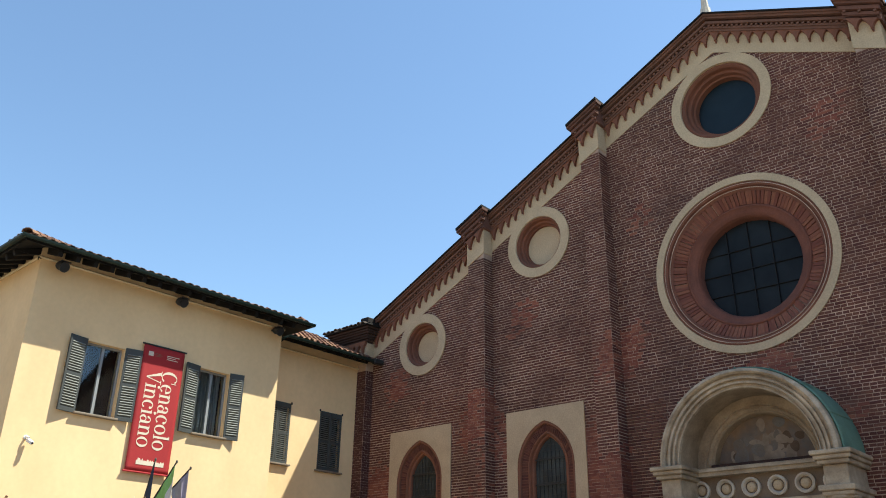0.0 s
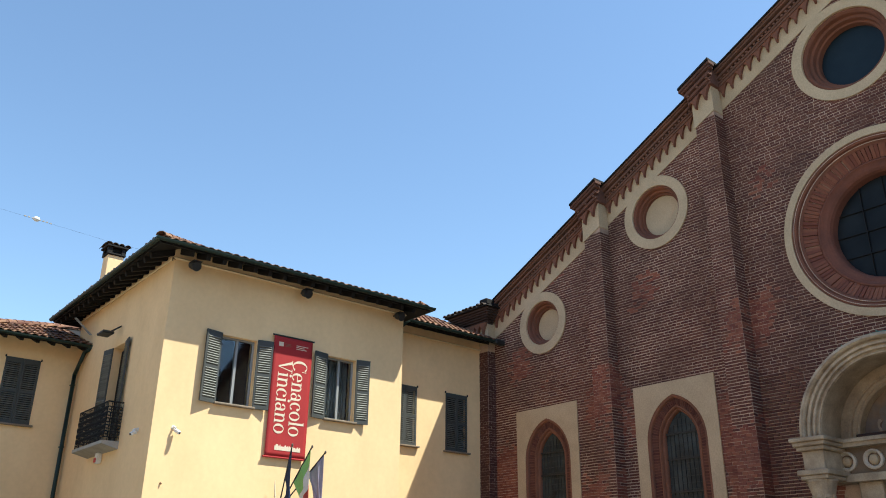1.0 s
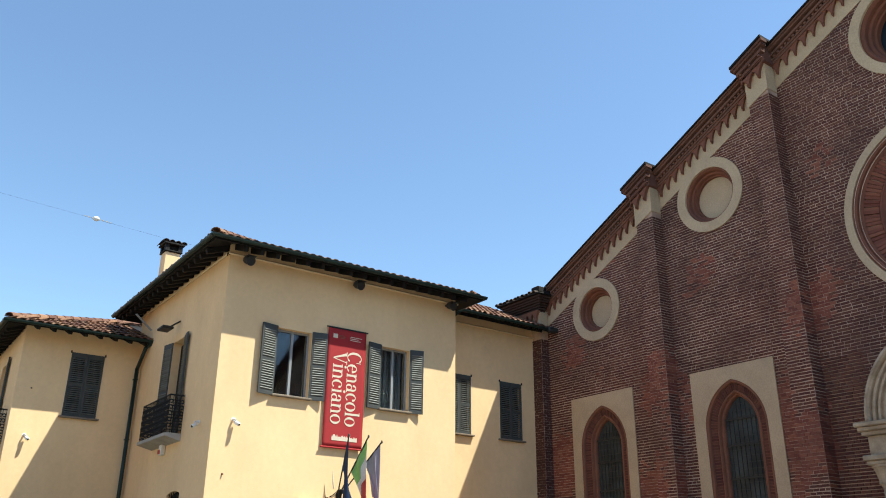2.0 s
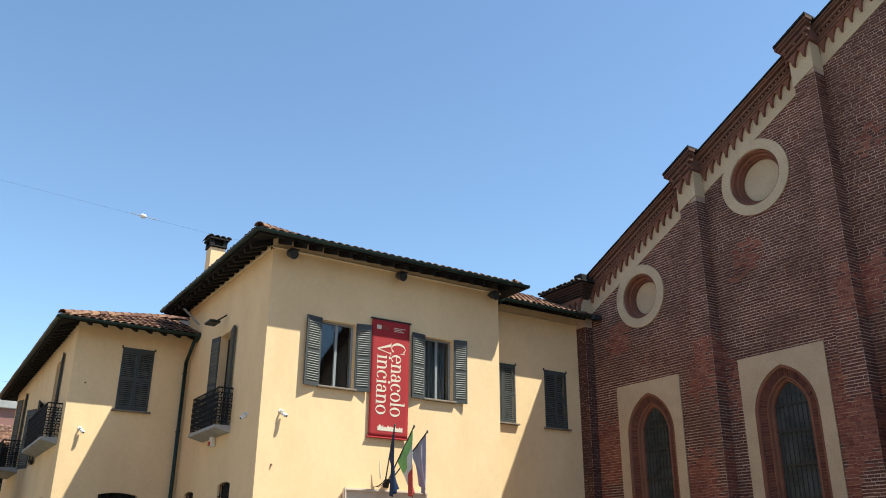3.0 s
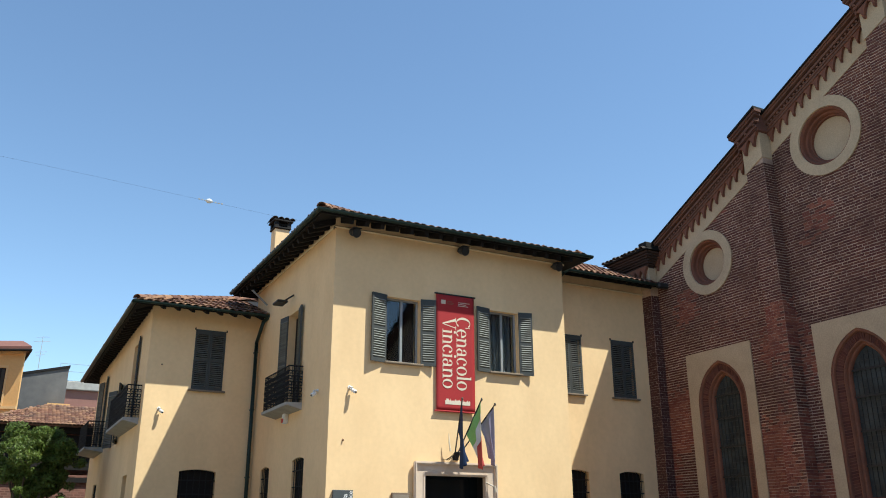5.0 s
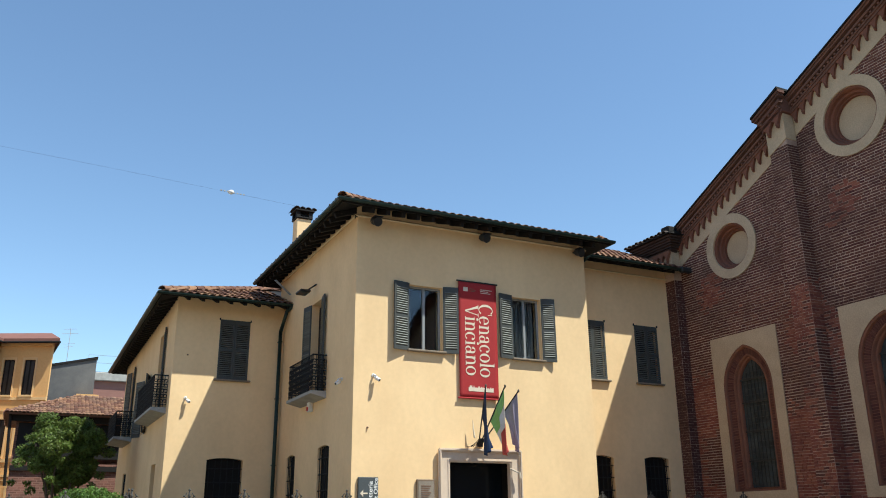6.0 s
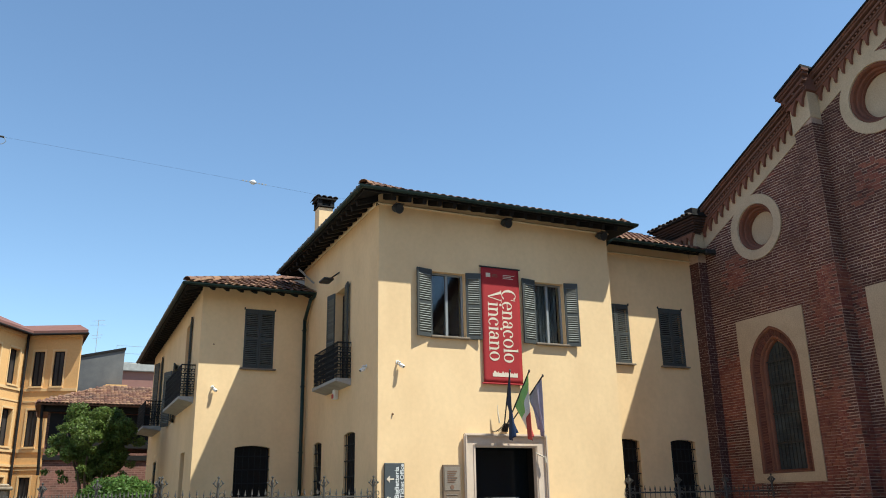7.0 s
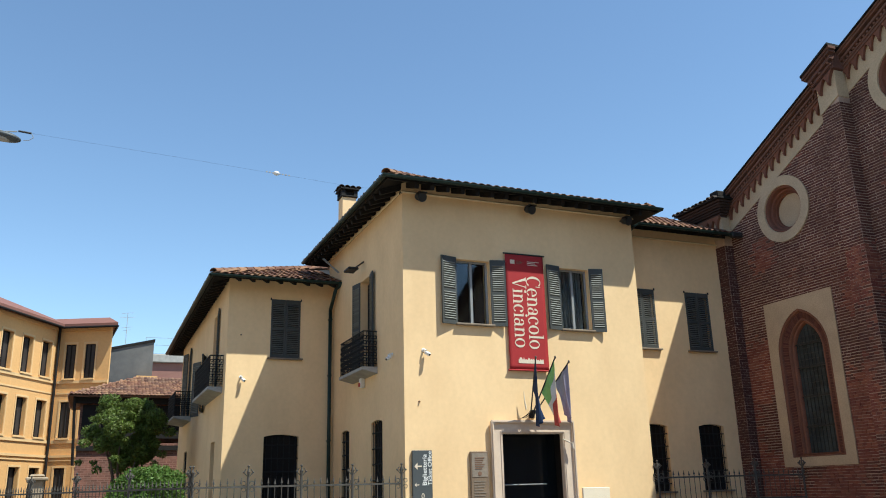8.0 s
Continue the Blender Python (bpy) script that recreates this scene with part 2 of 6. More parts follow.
fn.links.new(bx.outputs[0], bz.inputs[0])
fn.links.new(bx.outputs[1], bz.inputs[1])
fn.links.new(bz.outputs[0], by.inputs[0])
fn.links.new(bx.outputs[2], by.inputs[1])
fn.links.new(by.outputs[0], bt.inputs["Vector"])
bmix = fn.nodes.new("ShaderNodeMix")
bmix.data_type, bmix.blend_type = "RGBA", "MULTIPLY"
bmix.inputs["Factor"].default_value = 1.0
fp = fn.nodes["Principled BSDF"]
fn.links.new(fp.inputs["Base Color"].links[0].from_socket, bmix.inputs["A"])
fn.links.new(bt.outputs["Color"], bmix.inputs["B"])
fn.links.new(bmix.outputs["Result"], fp.inputs["Base Color"])
SHEET_ROOF = material("brown_sheet_roof", (0.22, 0.10, 0.075), 0.7, scale=1, amount=0.6)
FRESCO = material("faded_fresco", (0.22, 0.145, 0.09), 0.9, second=(0.13, 0.125, 0.125), scale=2.2, amount=1.0, fine=9)
FRESCO_PALE = material("faded_fresco_pale", (0.29, 0.235, 0.185), 0.9, second=(0.17, 0.125, 0.09), scale=4, amount=0.8, fine=9)
PORTAL_STONE = material("weathered_brown_stone", (0.50, 0.40, 0.28), 0.8, second=(0.21, 0.155, 0.105), scale=2.2, amount=0.85, fine=40)
DARK_STONE = material("darker_brown_stone", (0.40, 0.305, 0.205), 0.85, second=(0.20, 0.148, 0.10), scale=2.0, amount=0.9, fine=30)
ARCH_STONE = material("carved_pale_arch_stone", (0.56, 0.45, 0.32), 0.8, second=(0.20, 0.145, 0.095), scale=2.2, amount=0.9, fine=30, bump=0.3, depth=0.01)
DOOR_WOOD = material("dark_door_wood", (0.05, 0.032, 0.022), 0.6, scale=3, amount=0.6, streak=0.7)


def text_mesh(body, length, height, weight=0.002):
    """Flat letters of the built-in font, laid along +x from the origin, fitted to a length and a cap height."""
    cu = bpy.data.curves.new("letters", "FONT")
    cu.body, cu.extrude, cu.offset = body, 0.002, weight
    tmp = new("letters", cu)
    bpy.context.view_layer.update()
    me = bpy.data.meshes.new_from_object(tmp.evaluated_get(bpy.context.evaluated_depsgraph_get()))
    bpy.data.objects.remove(tmp)
    xs = [v.co.x for v in me.vertices]
    ys = [v.co.y for v in me.vertices]
    sx, sy = length / (max(xs) - min(xs)), height / (max(ys) - min(ys))
    for v in me.vertices:
        v.co = ((v.co.x - min(xs)) * sx, (v.co.y - min(ys)) * sy, v.co.z)
    return me


X_HIGH = 0.70


def bow(cx, cy, rx, ry, ix, iy, a0, a1, shift=0.0, n=22):
    """A curved stroke between an outer and an inner ellipse, from angle a0 to a1 in degrees."""
    ang = [radians(a0 + (a1 - a0) * k / n) for k in range(n + 1)]
    return ([(cx + rx * math.cos(a), cy + ry * math.sin(a)) for a in ang]
            + [(cx + shift + ix * math.cos(a), cy + iy * math.sin(a)) for a in reversed(ang)])


def serif_glyph(c):
    """The strokes of one letter, each (outline, holes), and its width; the capital height is 1."""
    h = X_HIGH
    if c == "o":
        return [(ellipse(0.28, h / 2, 0.28, h / 2 + 0.01), [ellipse(0.28, h / 2, 0.15, h / 2 - 0.03)])], 0.56
    if c == "C":
        return [(bow(0.37, 0.5, 0.37, 0.515, 0.225, 0.475, 48, 315), []), (rect(0.63, 0.67, 0.66, 0.98), [])], 0.72
    if c == "c":
        return [(bow(0.27, h / 2, 0.27, h / 2 + 0.01, 0.14, h / 2 - 0.03, 42, 318), []), (circle(0.42, h * 0.76, 0.075, 14), [])], 0.50
    if c == "e":
        return [(bow(0.27, h / 2, 0.27, h / 2 + 0.01, 0.14, h / 2 - 0.03, 4, 320), []), (rect(0.10, 0.535, h / 2, h / 2 + 0.04), [])], 0.53
    if c == "n":
        return [(rect(0.07, 0.19, 0, h), []), (rect(0, 0.26, 0, 0.04), []), (rect(0, 0.12, h - 0.05, h - 0.01), []),
                (bow(0.335, h - 0.25, 0.195, 0.26, 0.10, 0.20, 0, 165, -0.025), []), (rect(0.41, 0.53, 0, h - 0.24), []), (rect(0.34, 0.60, 0, 0.04), [])], 0.60
    if c == "a":
        return [(rect(0.33, 0.45, 0.03, h - 0.2), []), (rect(0.38, 0.53, 0, 0.05), []), (bow(0.25, h - 0.21, 0.20, 0.22, 0.085, 0.18, 0, 160), []),
                (ellipse(0.20, 0.20, 0.20, 0.21), [ellipse(0.22, 0.20, 0.10, 0.165)]), (circle(0.11, h - 0.16, 0.065, 14), [])], 0.53
    if c == "V":
        return [([(0.05, 1), (0.22, 1), (0.47, 0), (0.40, 0)], []), ([(0.62, 1), (0.67, 1), (0.465, 0), (0.42, 0)], []),
                (rect(0, 0.29, 0.96, 1), []), (rect(0.53, 0.77, 0.96, 1), [])], 0.74
    top = 1.04 if c == "l" else h
    strokes = [(rect(0.07, 0.19, 0, top), []), (rect(0, 0.26, 0, 0.04), []), (rect(0, 0.12, top - 0.05, top - 0.01), [])]
    return strokes + ([(circle(0.13, 0.91, 0.08, 16), [])] if c == "i" else []), 0.26


def ellipse(cx, cy, rx, ry, n=28):
    return [(cx + rx * math.cos(2 * math.pi * k / n), cy + ry * math.sin(2 * math.pi * k / n)) for k in range(n)]


def serif_mesh(word, length, height, gap=0.035):
    """A printed word of thick and thin strokes, along +x from the origin."""
    glyphs = [serif_glyph(c) for c in word]
    total = sum(w for _, w in glyphs) + gap * (len(word) - 1)
    sx = length / total
    bm = bmesh.new()
    x = 0.0
    for strokes, w in glyphs:
        for k, (outline, holes) in enumerate(strokes):
            one = slab(outline, holes, lambda u, v, d, x=x, k=k: ((u + x) * sx, v * height, d - 0.0004 * k), 0.002)
            me = finish(one, "stroke")
            bm.from_mesh(me)
            bpy.data.meshes.remove(me)
        x += w + gap
    return finish(bm, "lettering")


# plain unseen fronts that close the square behind the camera
# added to throw warm bounce on the church and cut low skylight
tagged(part("bounce_wall_west", boxed(-24.5, -24, -30, 30, 0, 13), BOUNCE_OCHRE), "unseen plain ochre wall added for warm bounce light", "wall", kind="structure")
tagged(part("skylight_wall_south", boxed(-24, 60, -30.5, -30, 0, 13), STUCCO_TRIM), "unseen plain pale wall added to cut low skylight", "wall", kind="structure")

# ---- yellow house ----
house = thing("museum_house", (9, 20, 0), "yellow stuccoed two-storey museum house with tiled hipped roofs", "house")
T = 0.35
FRONT_WINDOWS = [(7.52, 8.37), (10.28, 11.10)]
SILL, HEAD = 5.27, 6.80
part("wall", slab(rect(6.2, 12.53, 0, 8.55), [rect(a, b, SILL, HEAD) for a, b in FRONT_WINDOWS] + [rect(8.40, 10.20, 0.05, 2.9)], facing_y(17.0), T), STUCCO, house)
part("wall", slab(rect(17.0 + T, 23.4, 0, 8.49), [rect(19.42, 20.25, 4.5, 6.9), low_arch(21.2, 21.95, 1.3, 3.2), low_arch(18.5, 19.34, 1.3, 3.25)], facing_x(6.2), T), STUCCO, house)
part("wall", boxed(12.18, 12.53, 17.0 + T, 23.4, 0, 8.45), STUCCO, house)
part("wall", boxed(6.2 + T, 12.18, 23.05, 23.4, 0, 8.45), STUCCO, house)
part("wall", slab(rect(12.53, 16.78, 0, 8.62), [rect(13.27, 14.10, 5.18, 6.83), rect(15.16, 15.97, 5.18, 6.83), low_arch(13.28, 14.12, 1.45, 3.17), low_arch(15.16, 16.0, 1.45, 3.17)], facing_y(18.4), T), STUCCO, house)
part("wall", boxed(12.53, 16.62, 23.05, 23.4, 0, 8.55), STUCCO, house)
part("wall", slab(rect(3.22, 6.2, 0, 7.47), [rect(4.4, 5.23, 5.27, 6.93), low_arch(4.31, 5.26, 1.3, 3.19)], facing_y(22.9), T), STUCCO, house)
part("wall", slab(rect(22.9 + T, 35, 0, 7.45), [rect(24.85, 25.75, 4.5, 6.85), rect(27.55, 28.65, 4.2, 5.95), rect(24.35, 25.15, 0.05, 3.1), rect(32.0, 32.9, 4.5, 6.85), rect(31.5, 32.4, 1.2, 3.2)], facing_x(3.22), T), STUCCO, house)
part("wall", boxed(3.22 + T, 12, 34.65, 35, 0, 7.45), STUCCO, house)
part("wall", boxed(11.65, 12, 23.4, 34.65, 0, 7.45), STUCCO, house)
# near-black floors and backing wall, added to stand in for unlit rooms
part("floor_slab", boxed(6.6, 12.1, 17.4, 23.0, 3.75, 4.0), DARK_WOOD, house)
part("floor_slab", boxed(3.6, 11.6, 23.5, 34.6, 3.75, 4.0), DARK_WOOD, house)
part("dark_room_backing", boxed(6.6, 12.1, 18.3, 18.36, 4.0, 8.3), DARK_WOOD, house)
# thin moulding under the eaves
part("eave_moulding", boxed(6.12, 12.60, 16.94, 17.0, 8.27, 8.32, bevel=0.02), STUCCO_TRIM, house)
part("eave_moulding", boxed(6.14, 6.2, 17.0, 23.4, 8.27, 8.32, bevel=0.02), STUCCO_TRIM, house)
part("eave_moulding", boxed(12.6, 16.6, 18.34, 18.4, 8.30, 8.35, bevel=0.02), STUCCO_TRIM, house)


def hip(x0, x1, y0, y1, z, pitch, bm=None, thick=0.05):
    """A hipped roof shell over the rectangle of its eaves."""
    bm = bm or bmesh.new()
    w, l = x1 - x0, y1 - y0
    h = min(w, l) / 2
    top = z + h * math.tan(radians(pitch))
    ridge = [(x0 + h, y0 + h, top), (x1 - h, y1 - h, top)] if l < w else [(x0 + h, y0 + h, top), (x0 + h, y1 - h, top)]
    c = [bm.verts.new(p) for p in ((x0, y0, z), (x1, y0, z), (x1, y1, z), (x0, y1, z))]
    r = [bm.verts.new(p) for p in ridge]
    if l < w:
        loops = ((c[0], c[1], r[1], r[0]), (c[1], c[2], r[1]), (c[2], c[3], r[0], r[1]), (c[3], c[0], r[0]))
    else:
        loops = ((c[0], c[1], r[0]), (c[1], c[2], r[1], r[0]), (c[2], c[3], r[1]), (c[3], c[0], r[0], r[1]))
    for f in loops:
        bm.faces.new(f)
    got = bmesh.ops.extrude_face_region(bm, geom=list(bm.faces))
    for v in got["geom"]:
        if isinstance(v, bmesh.types.BMVert):
            v.co.z -= thick
    return bm


def tile_shape(length=0.42, w0=0.105, w1=0.085, n=5):
    """One barrel tile: a tapered half tube, open below; its length along +y, its back up."""
    vs, fs = [], []
    for y, w in ((0, w0), (length, w1)):
        for r in (w, w - 0.016):
            for k in range(n + 1):
                a = math.pi * k / n
                vs.append((r * math.cos(a), y, r * math.sin(a) * 0.8))
    m = n + 1
    for k in range(n):
        fs += [(k, k + 1, 2 * m + k + 1, 2 * m + k), (m + k + 1, m + k, 3 * m + k, 3 * m + k + 1),
               (k + 1, k, m + k, m + k + 1), (2 * m + k, 2 * m + k + 1, 3 * m + k + 1, 3 * m + k)]
    return vs, fs


TILE_V, TILE_F = tile_shape()
TILE_MESH = bpy.data.meshes.new("tile")
TILE_MESH.from_pydata(TILE_V, [], TILE_F)
TILE_MESH.materials.append(ROOF_TILE_PIECE)
DARK_TILE = TILE_MESH.copy()
DARK_TILE.materials.clear()
DARK_TILE.materials.append(material("dark_brown_tile", (0.06, 0.045, 0.038), 0.9, second=(0.12, 0.09, 0.07), scale=3, amount=0.6, objects=0.4))
rng = random.Random(5)


def tile_slope(roof, start, along, up, ulen, rise, pitch, single_rows=1, step=0.20, gap=0.34, hips=(1, 1)):
    """Barrel tiles over one slope. start: the eave's left end seen from outside; up: level way uphill; rise: level run to the ridge."""
    start, along, up = Vector(start), Vector(along), Vector(up)
    p = radians(pitch)
    v = up * math.cos(p) + Vector((0, 0, 1)) * math.sin(p)
    n = along.cross(v)
    turn = Matrix((along, v, n)).transposed().to_4x4()
    verts, faces = [], []
    rows = int(rise / math.cos(p) / gap)
    base = np.array(TILE_V)
    for j in range(rows):
        d = j * gap * math.cos(p)
        lo, hi = d * hips[0], ulen - d * hips[1]
        for k in range(int(ulen / step)):
            u = (k + 0.5) * step
            if not lo <= u <= hi:
                continue
            place = start + along * (u + rng.uniform(-0.012, 0.012)) + v * (j * gap - 0.07 + rng.uniform(-0.02, 0.02)) + n * (-0.005 + 0.004 * (j % 2))
            m = Matrix.Translation(place) @ turn @ Matrix.Rotation(rng.uniform(-0.04, 0.04), 4, "Z") @ Matrix.Rotation(-0.05, 4, "X")
            if j < single_rows:
                part("tile", TILE_MESH, None, roof, m=m)
            else:
                o = len(verts)
                a = np.array(m)
                verts += (base @ a[:3, :3].T + a[:3, 3]).tolist()
                faces += [tuple(i + o for i in f) for f in TILE_F]
    if verts:
        me = bpy.data.meshes.new("tile_field")
        me.from_pydata(verts, [], faces)
        tagged(part("tile_field", me, ROOF_TILE, roof), kind="stuff")


PITCH = 20
ROOFS = [(5.58, 12.92, 16.3, 24.0, 8.38), (12.0, 24.0, 17.7, 24.1, 8.48), (2.68, 11.0, 22.17, 35.8, 7.36)]
roofs = []
PITCHES = (PITCH, 25, PITCH)
for (x0, x1, y0, y1, z), pitch in zip(ROOFS, PITCHES):
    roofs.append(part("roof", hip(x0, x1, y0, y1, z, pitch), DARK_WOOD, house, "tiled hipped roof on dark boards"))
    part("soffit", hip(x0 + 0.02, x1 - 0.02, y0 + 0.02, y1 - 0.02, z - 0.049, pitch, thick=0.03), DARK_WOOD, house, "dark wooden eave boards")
for (x0, x1, y0, y1, z), roof, singles in zip(ROOFS, roofs, (1, 1, 4)):
    h = min(x1 - x0, y1 - y0) / 2
    zt = z + 0.01
    if x0 == 12.0:
        tile_slope(roof, (12.95, y0, zt), (1, 0, 0), (0, 1, 0), 3.8, h, PITCHES[1], 4, hips=(0, 0))
    else:
        tile_slope(roof, (x0, y0, zt), (1, 0, 0), (0, 1, 0), x1 - x0 if x0 > 5 else 3.6, h if x0 > 5 else 3.0, PITCH, singles, hips=(1, 1 if x0 > 5 else 0))
        tile_slope(roof, (x0, y1, zt), (0, -1, 0), (1, 0, 0), y1 - y0, h, PITCH, 1)
        tile_slope(roof, (x1, y0, zt), (0, 1, 0), (-1, 0, 0), 2.2 if x0 > 5 else 13, 2.0 if x0 > 5 else h, PITCH, 0, hips=(1, 0))
# hip ridges
for a, b in (((5.60, 16.32, 8.44), (9.25, 19.97, 9.77)), ((2.70, 22.19, 7.42), (6.80, 26.3, 8.9))):
    a, b = Vector(a), Vector(b)
    way = (b - a).normalized()
    side = way.cross(Vector((0, 0, 1))).normalized()
    turn = Matrix((side, way, side.cross(way))).transposed().to_4x4()
    for k in range(int((b - a).length / 0.36)):
        part("ridge_tile", TILE_MESH, None, roofs[0] if a.x > 5 else roofs[2], m=Matrix.Translation(a + way * (0.36 * k - 0.05) + Vector((0, 0, 0.02))) @ turn @ Matrix.Scale(1.15, 4))

# rafter tails
RAFTER = finish(boxed(-0.05, 0.05, 0, 0.66, -0.13, 0, bevel=0.01), "rafter")
RAFTER_LOW = finish(boxed(-0.045, 0.045, 0, 0.6, -0.075, 0, bevel=0.008), "rafter")
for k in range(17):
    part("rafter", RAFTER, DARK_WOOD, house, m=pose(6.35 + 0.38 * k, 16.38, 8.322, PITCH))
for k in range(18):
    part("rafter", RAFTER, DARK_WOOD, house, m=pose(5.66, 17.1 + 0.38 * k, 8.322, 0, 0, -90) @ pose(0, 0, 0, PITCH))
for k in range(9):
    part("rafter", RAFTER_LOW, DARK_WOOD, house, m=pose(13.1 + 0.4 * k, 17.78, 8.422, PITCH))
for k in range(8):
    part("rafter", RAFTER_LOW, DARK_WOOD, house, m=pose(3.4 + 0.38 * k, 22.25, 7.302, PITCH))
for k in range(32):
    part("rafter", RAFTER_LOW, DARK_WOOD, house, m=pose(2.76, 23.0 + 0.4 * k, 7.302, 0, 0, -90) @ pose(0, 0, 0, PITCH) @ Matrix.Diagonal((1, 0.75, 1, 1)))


def gutter(a, b):
    """A half-round gutter from a to b."""
    a, b = Vector(a), Vector(b)
    bm = bmesh.new()
    way = (b - a).normalized()
    side = way.cross(Vector((0, 0, 1)))
    rings = []
    for end in (a, b):
        outer = [end + side * 0.065 * math.cos(t) - Vector((0, 0, 0.065 * math.sin(t))) for t in [math.pi * k / 6 for k in range(7)]]
        inner = [end + side * 0.055 * math.cos(t) - Vector((0, 0, 0.055 * math.sin(t))) for t in [math.pi * k / 6 for k in range(6, -1, -1)]]
        rings.append([bm.verts.new(p) for p in outer + inner])
    n = len(rings[0])
    for k in range(n):
        bm.faces.new((rings[0][k], rings[0][(k + 1) % n], rings[1][(k + 1) % n], rings[1][k]))
    for ring in rings:
        bm.faces.new(ring)
    return bm


def bent(points, r, sides=10):
    """A pipe through points."""
    bm = bmesh.new()
    for a, b in zip(points, points[1:]):
        tube(bm, a, b, r, sides)
    for p in points[1:-1]:
        bmesh.ops.create_uvsphere(bm, u_segments=sides, v_segments=6, radius=r, matrix=Matrix.Translation(p))
    return bm


for a, b in (((5.46, 16.25, 8.39), (12.99, 16.25, 8.39)), ((5.53, 16.25, 8.39), (5.53, 24.0, 8.39)), ((12.97, 16.25, 8.39), (12.97, 17.6, 8.39)),
             ((12.95, 17.65, 8.47), (16.85, 17.65, 8.47)), ((2.56, 22.12, 7.36), (6.3, 22.12, 7.36)), ((2.63, 22.12, 7.36), (2.63, 35.8, 7.36))):
    part("gutter", gutter(a, b), GUTTER, house, "dark green half-round metal gutter")
part("downpipe", bent([(6.25, 22.05, 7.36), (6.1, 22.3, 7.2), (6.08, 22.80, 6.7), (6.08, 22.80, 0.0)], 0.05), GUTTER, house, "dark green metal downpipe", smooth=True)
part("downpipe", bent([(13.1, 17.5, 8.40), (12.95, 17.7, 8.2), (12.64, 18.28, 7.95), (12.64, 18.28, 7.6)], 0.045), GUTTER, house, "dark green metal downpipe", smooth=True)
for z in (1.2, 3.0, 4.8, 6.4):
    part("pipe_clamp", boxed(6.025, 6.135, 22.745, 22.9, z, z + 0.03, bevel=0.006), GUTTER, house)
part("valley_flashing", slab([(5.62, 7.98), (5.665, 8.0), (6.12, 7.62), (6.08, 7.60)], [], facing_y(22.0), 0.04), FRAME_PAINT, house, "pale metal valley flashing")
# rusty stubs left in the stucco
for x, y, z in ((6.54, 17.0, 3.49), (3.59, 22.9, 5.88)):
    part("rusty_stub", tube(bmesh.new(), (x, y, z), (x + 0.01, y - 0.04, z - 0.015), 0.022, 8, 0.012), PLAQUE_TEXT, house)
# chimney
stack = part("chimney", boxed(6.40, 6.84, 22.8, 23.22, 8.5, 10.22, bevel=0.015), STUCCO, house, "stuccoed chimney with a dark tiled cap")
part("chimney_collar", boxed(6.36, 6.88, 22.75, 23.27, 10.22, 10.27, bevel=0.015), DARK_WOOD, stack)
for dx in (-0.19, 0.19):
    for dy in (-0.19, 0.19):
        part("pier", boxed(6.62 + dx - 0.06, 6.62 + dx + 0.06, 23.01 + dy - 0.06, 23.01 + dy + 0.06, 10.27, 10.44), DARK_WOOD, stack)
part("pier", boxed(6.45, 6.79, 22.86, 23.16, 10.27, 10.44), DARK_WOOD, stack)
part("cap_slab", boxed(6.32, 6.92, 22.71, 23.31, 10.44, 10.50, bevel=0.01), DARK_WOOD, stack)
for k in range(4):
    for s, ry in ((22.70, 0), (23.33, 180)):
        part("cap_tile", DARK_TILE, None, stack, m=pose(6.36 + 0.175 * k, s, 10.50, 10, 0, ry) @ Matrix.Scale(0.85, 4))


# ---- shutters and windows of the house ----
def shutter_meshes(w, h):
    bm = bmesh.new()
    t = 0.04
    for x0, x1, z0, z1 in ((0, 0.05, 0, h), (w - 0.05, w, 0, h), (0.05, w - 0.05, 0, 0.09), (0.05, w - 0.05, h - 0.13, h), (0.05, w - 0.05, h * 0.47, h * 0.47 + 0.07)):
        box(bm, x0, x1, -t, 0, z0, z1)
    return finish(bm, "shutter")


SLATS = {}


def shutter(w, h, m, tilt=32, thick=0.010):
    key = (round(w, 2), round(h, 2), tilt, thick)
    if key not in SLATS:
        slat = bmesh.new()
        bmesh.ops.create_cube(slat, size=1, matrix=pose(w / 2, -0.02, 0, tilt) @ Matrix.Diagonal((w - 0.09, 0.062, thick, 1)))
        SLATS[key] = shutter_meshes(w, h), finish(slat, "slat")
    leaf = part("shutter", SLATS[key][0], SHUTTER, house, "grey-green louvred wooden shutter", m=m)
    for lo, hi in ((0.09, h * 0.47), (h * 0.47 + 0.07, h - 0.13)):
        n = int((hi - lo) / 0.052)
        for k in range(n):
            part("slat", SLATS[key][1], SUNLIT_SLAT_PAINT, leaf, m=Matrix.Translation((0, 0, lo + (k + 0.5) * (hi - lo) / n)))
    return leaf


def casement(x0, x1, z0, z1, y, frame=0.05):
    """A two-leaf window facing -y with panes."""
    bm = bmesh.new()
    mid = (x0 + x1) / 2
    for a, b, c, d in ((x0, x0 + frame, z0, z1), (x1 - frame, x1, z0, z1), (x0 + frame, x1 - frame, z0, z0 + frame), (x0 + frame, x1 - frame, z1 - frame, z1), (mid - 0.03, mid + 0.03, z0 + frame, z1 - frame)):
        box(bm, a, b, y, y + 0.06, c, d)
    win = part("window", bm, FRAME_PAINT, house, "pale grey two-leaf casement window")
    for a, b in ((x0 + frame, mid - 0.045), (mid + 0.045, x1 - frame)):
        part("pane", boxed(a, b, y + 0.025, y + 0.035, z0 + frame, z1 - frame), GLASS, win)
    return win


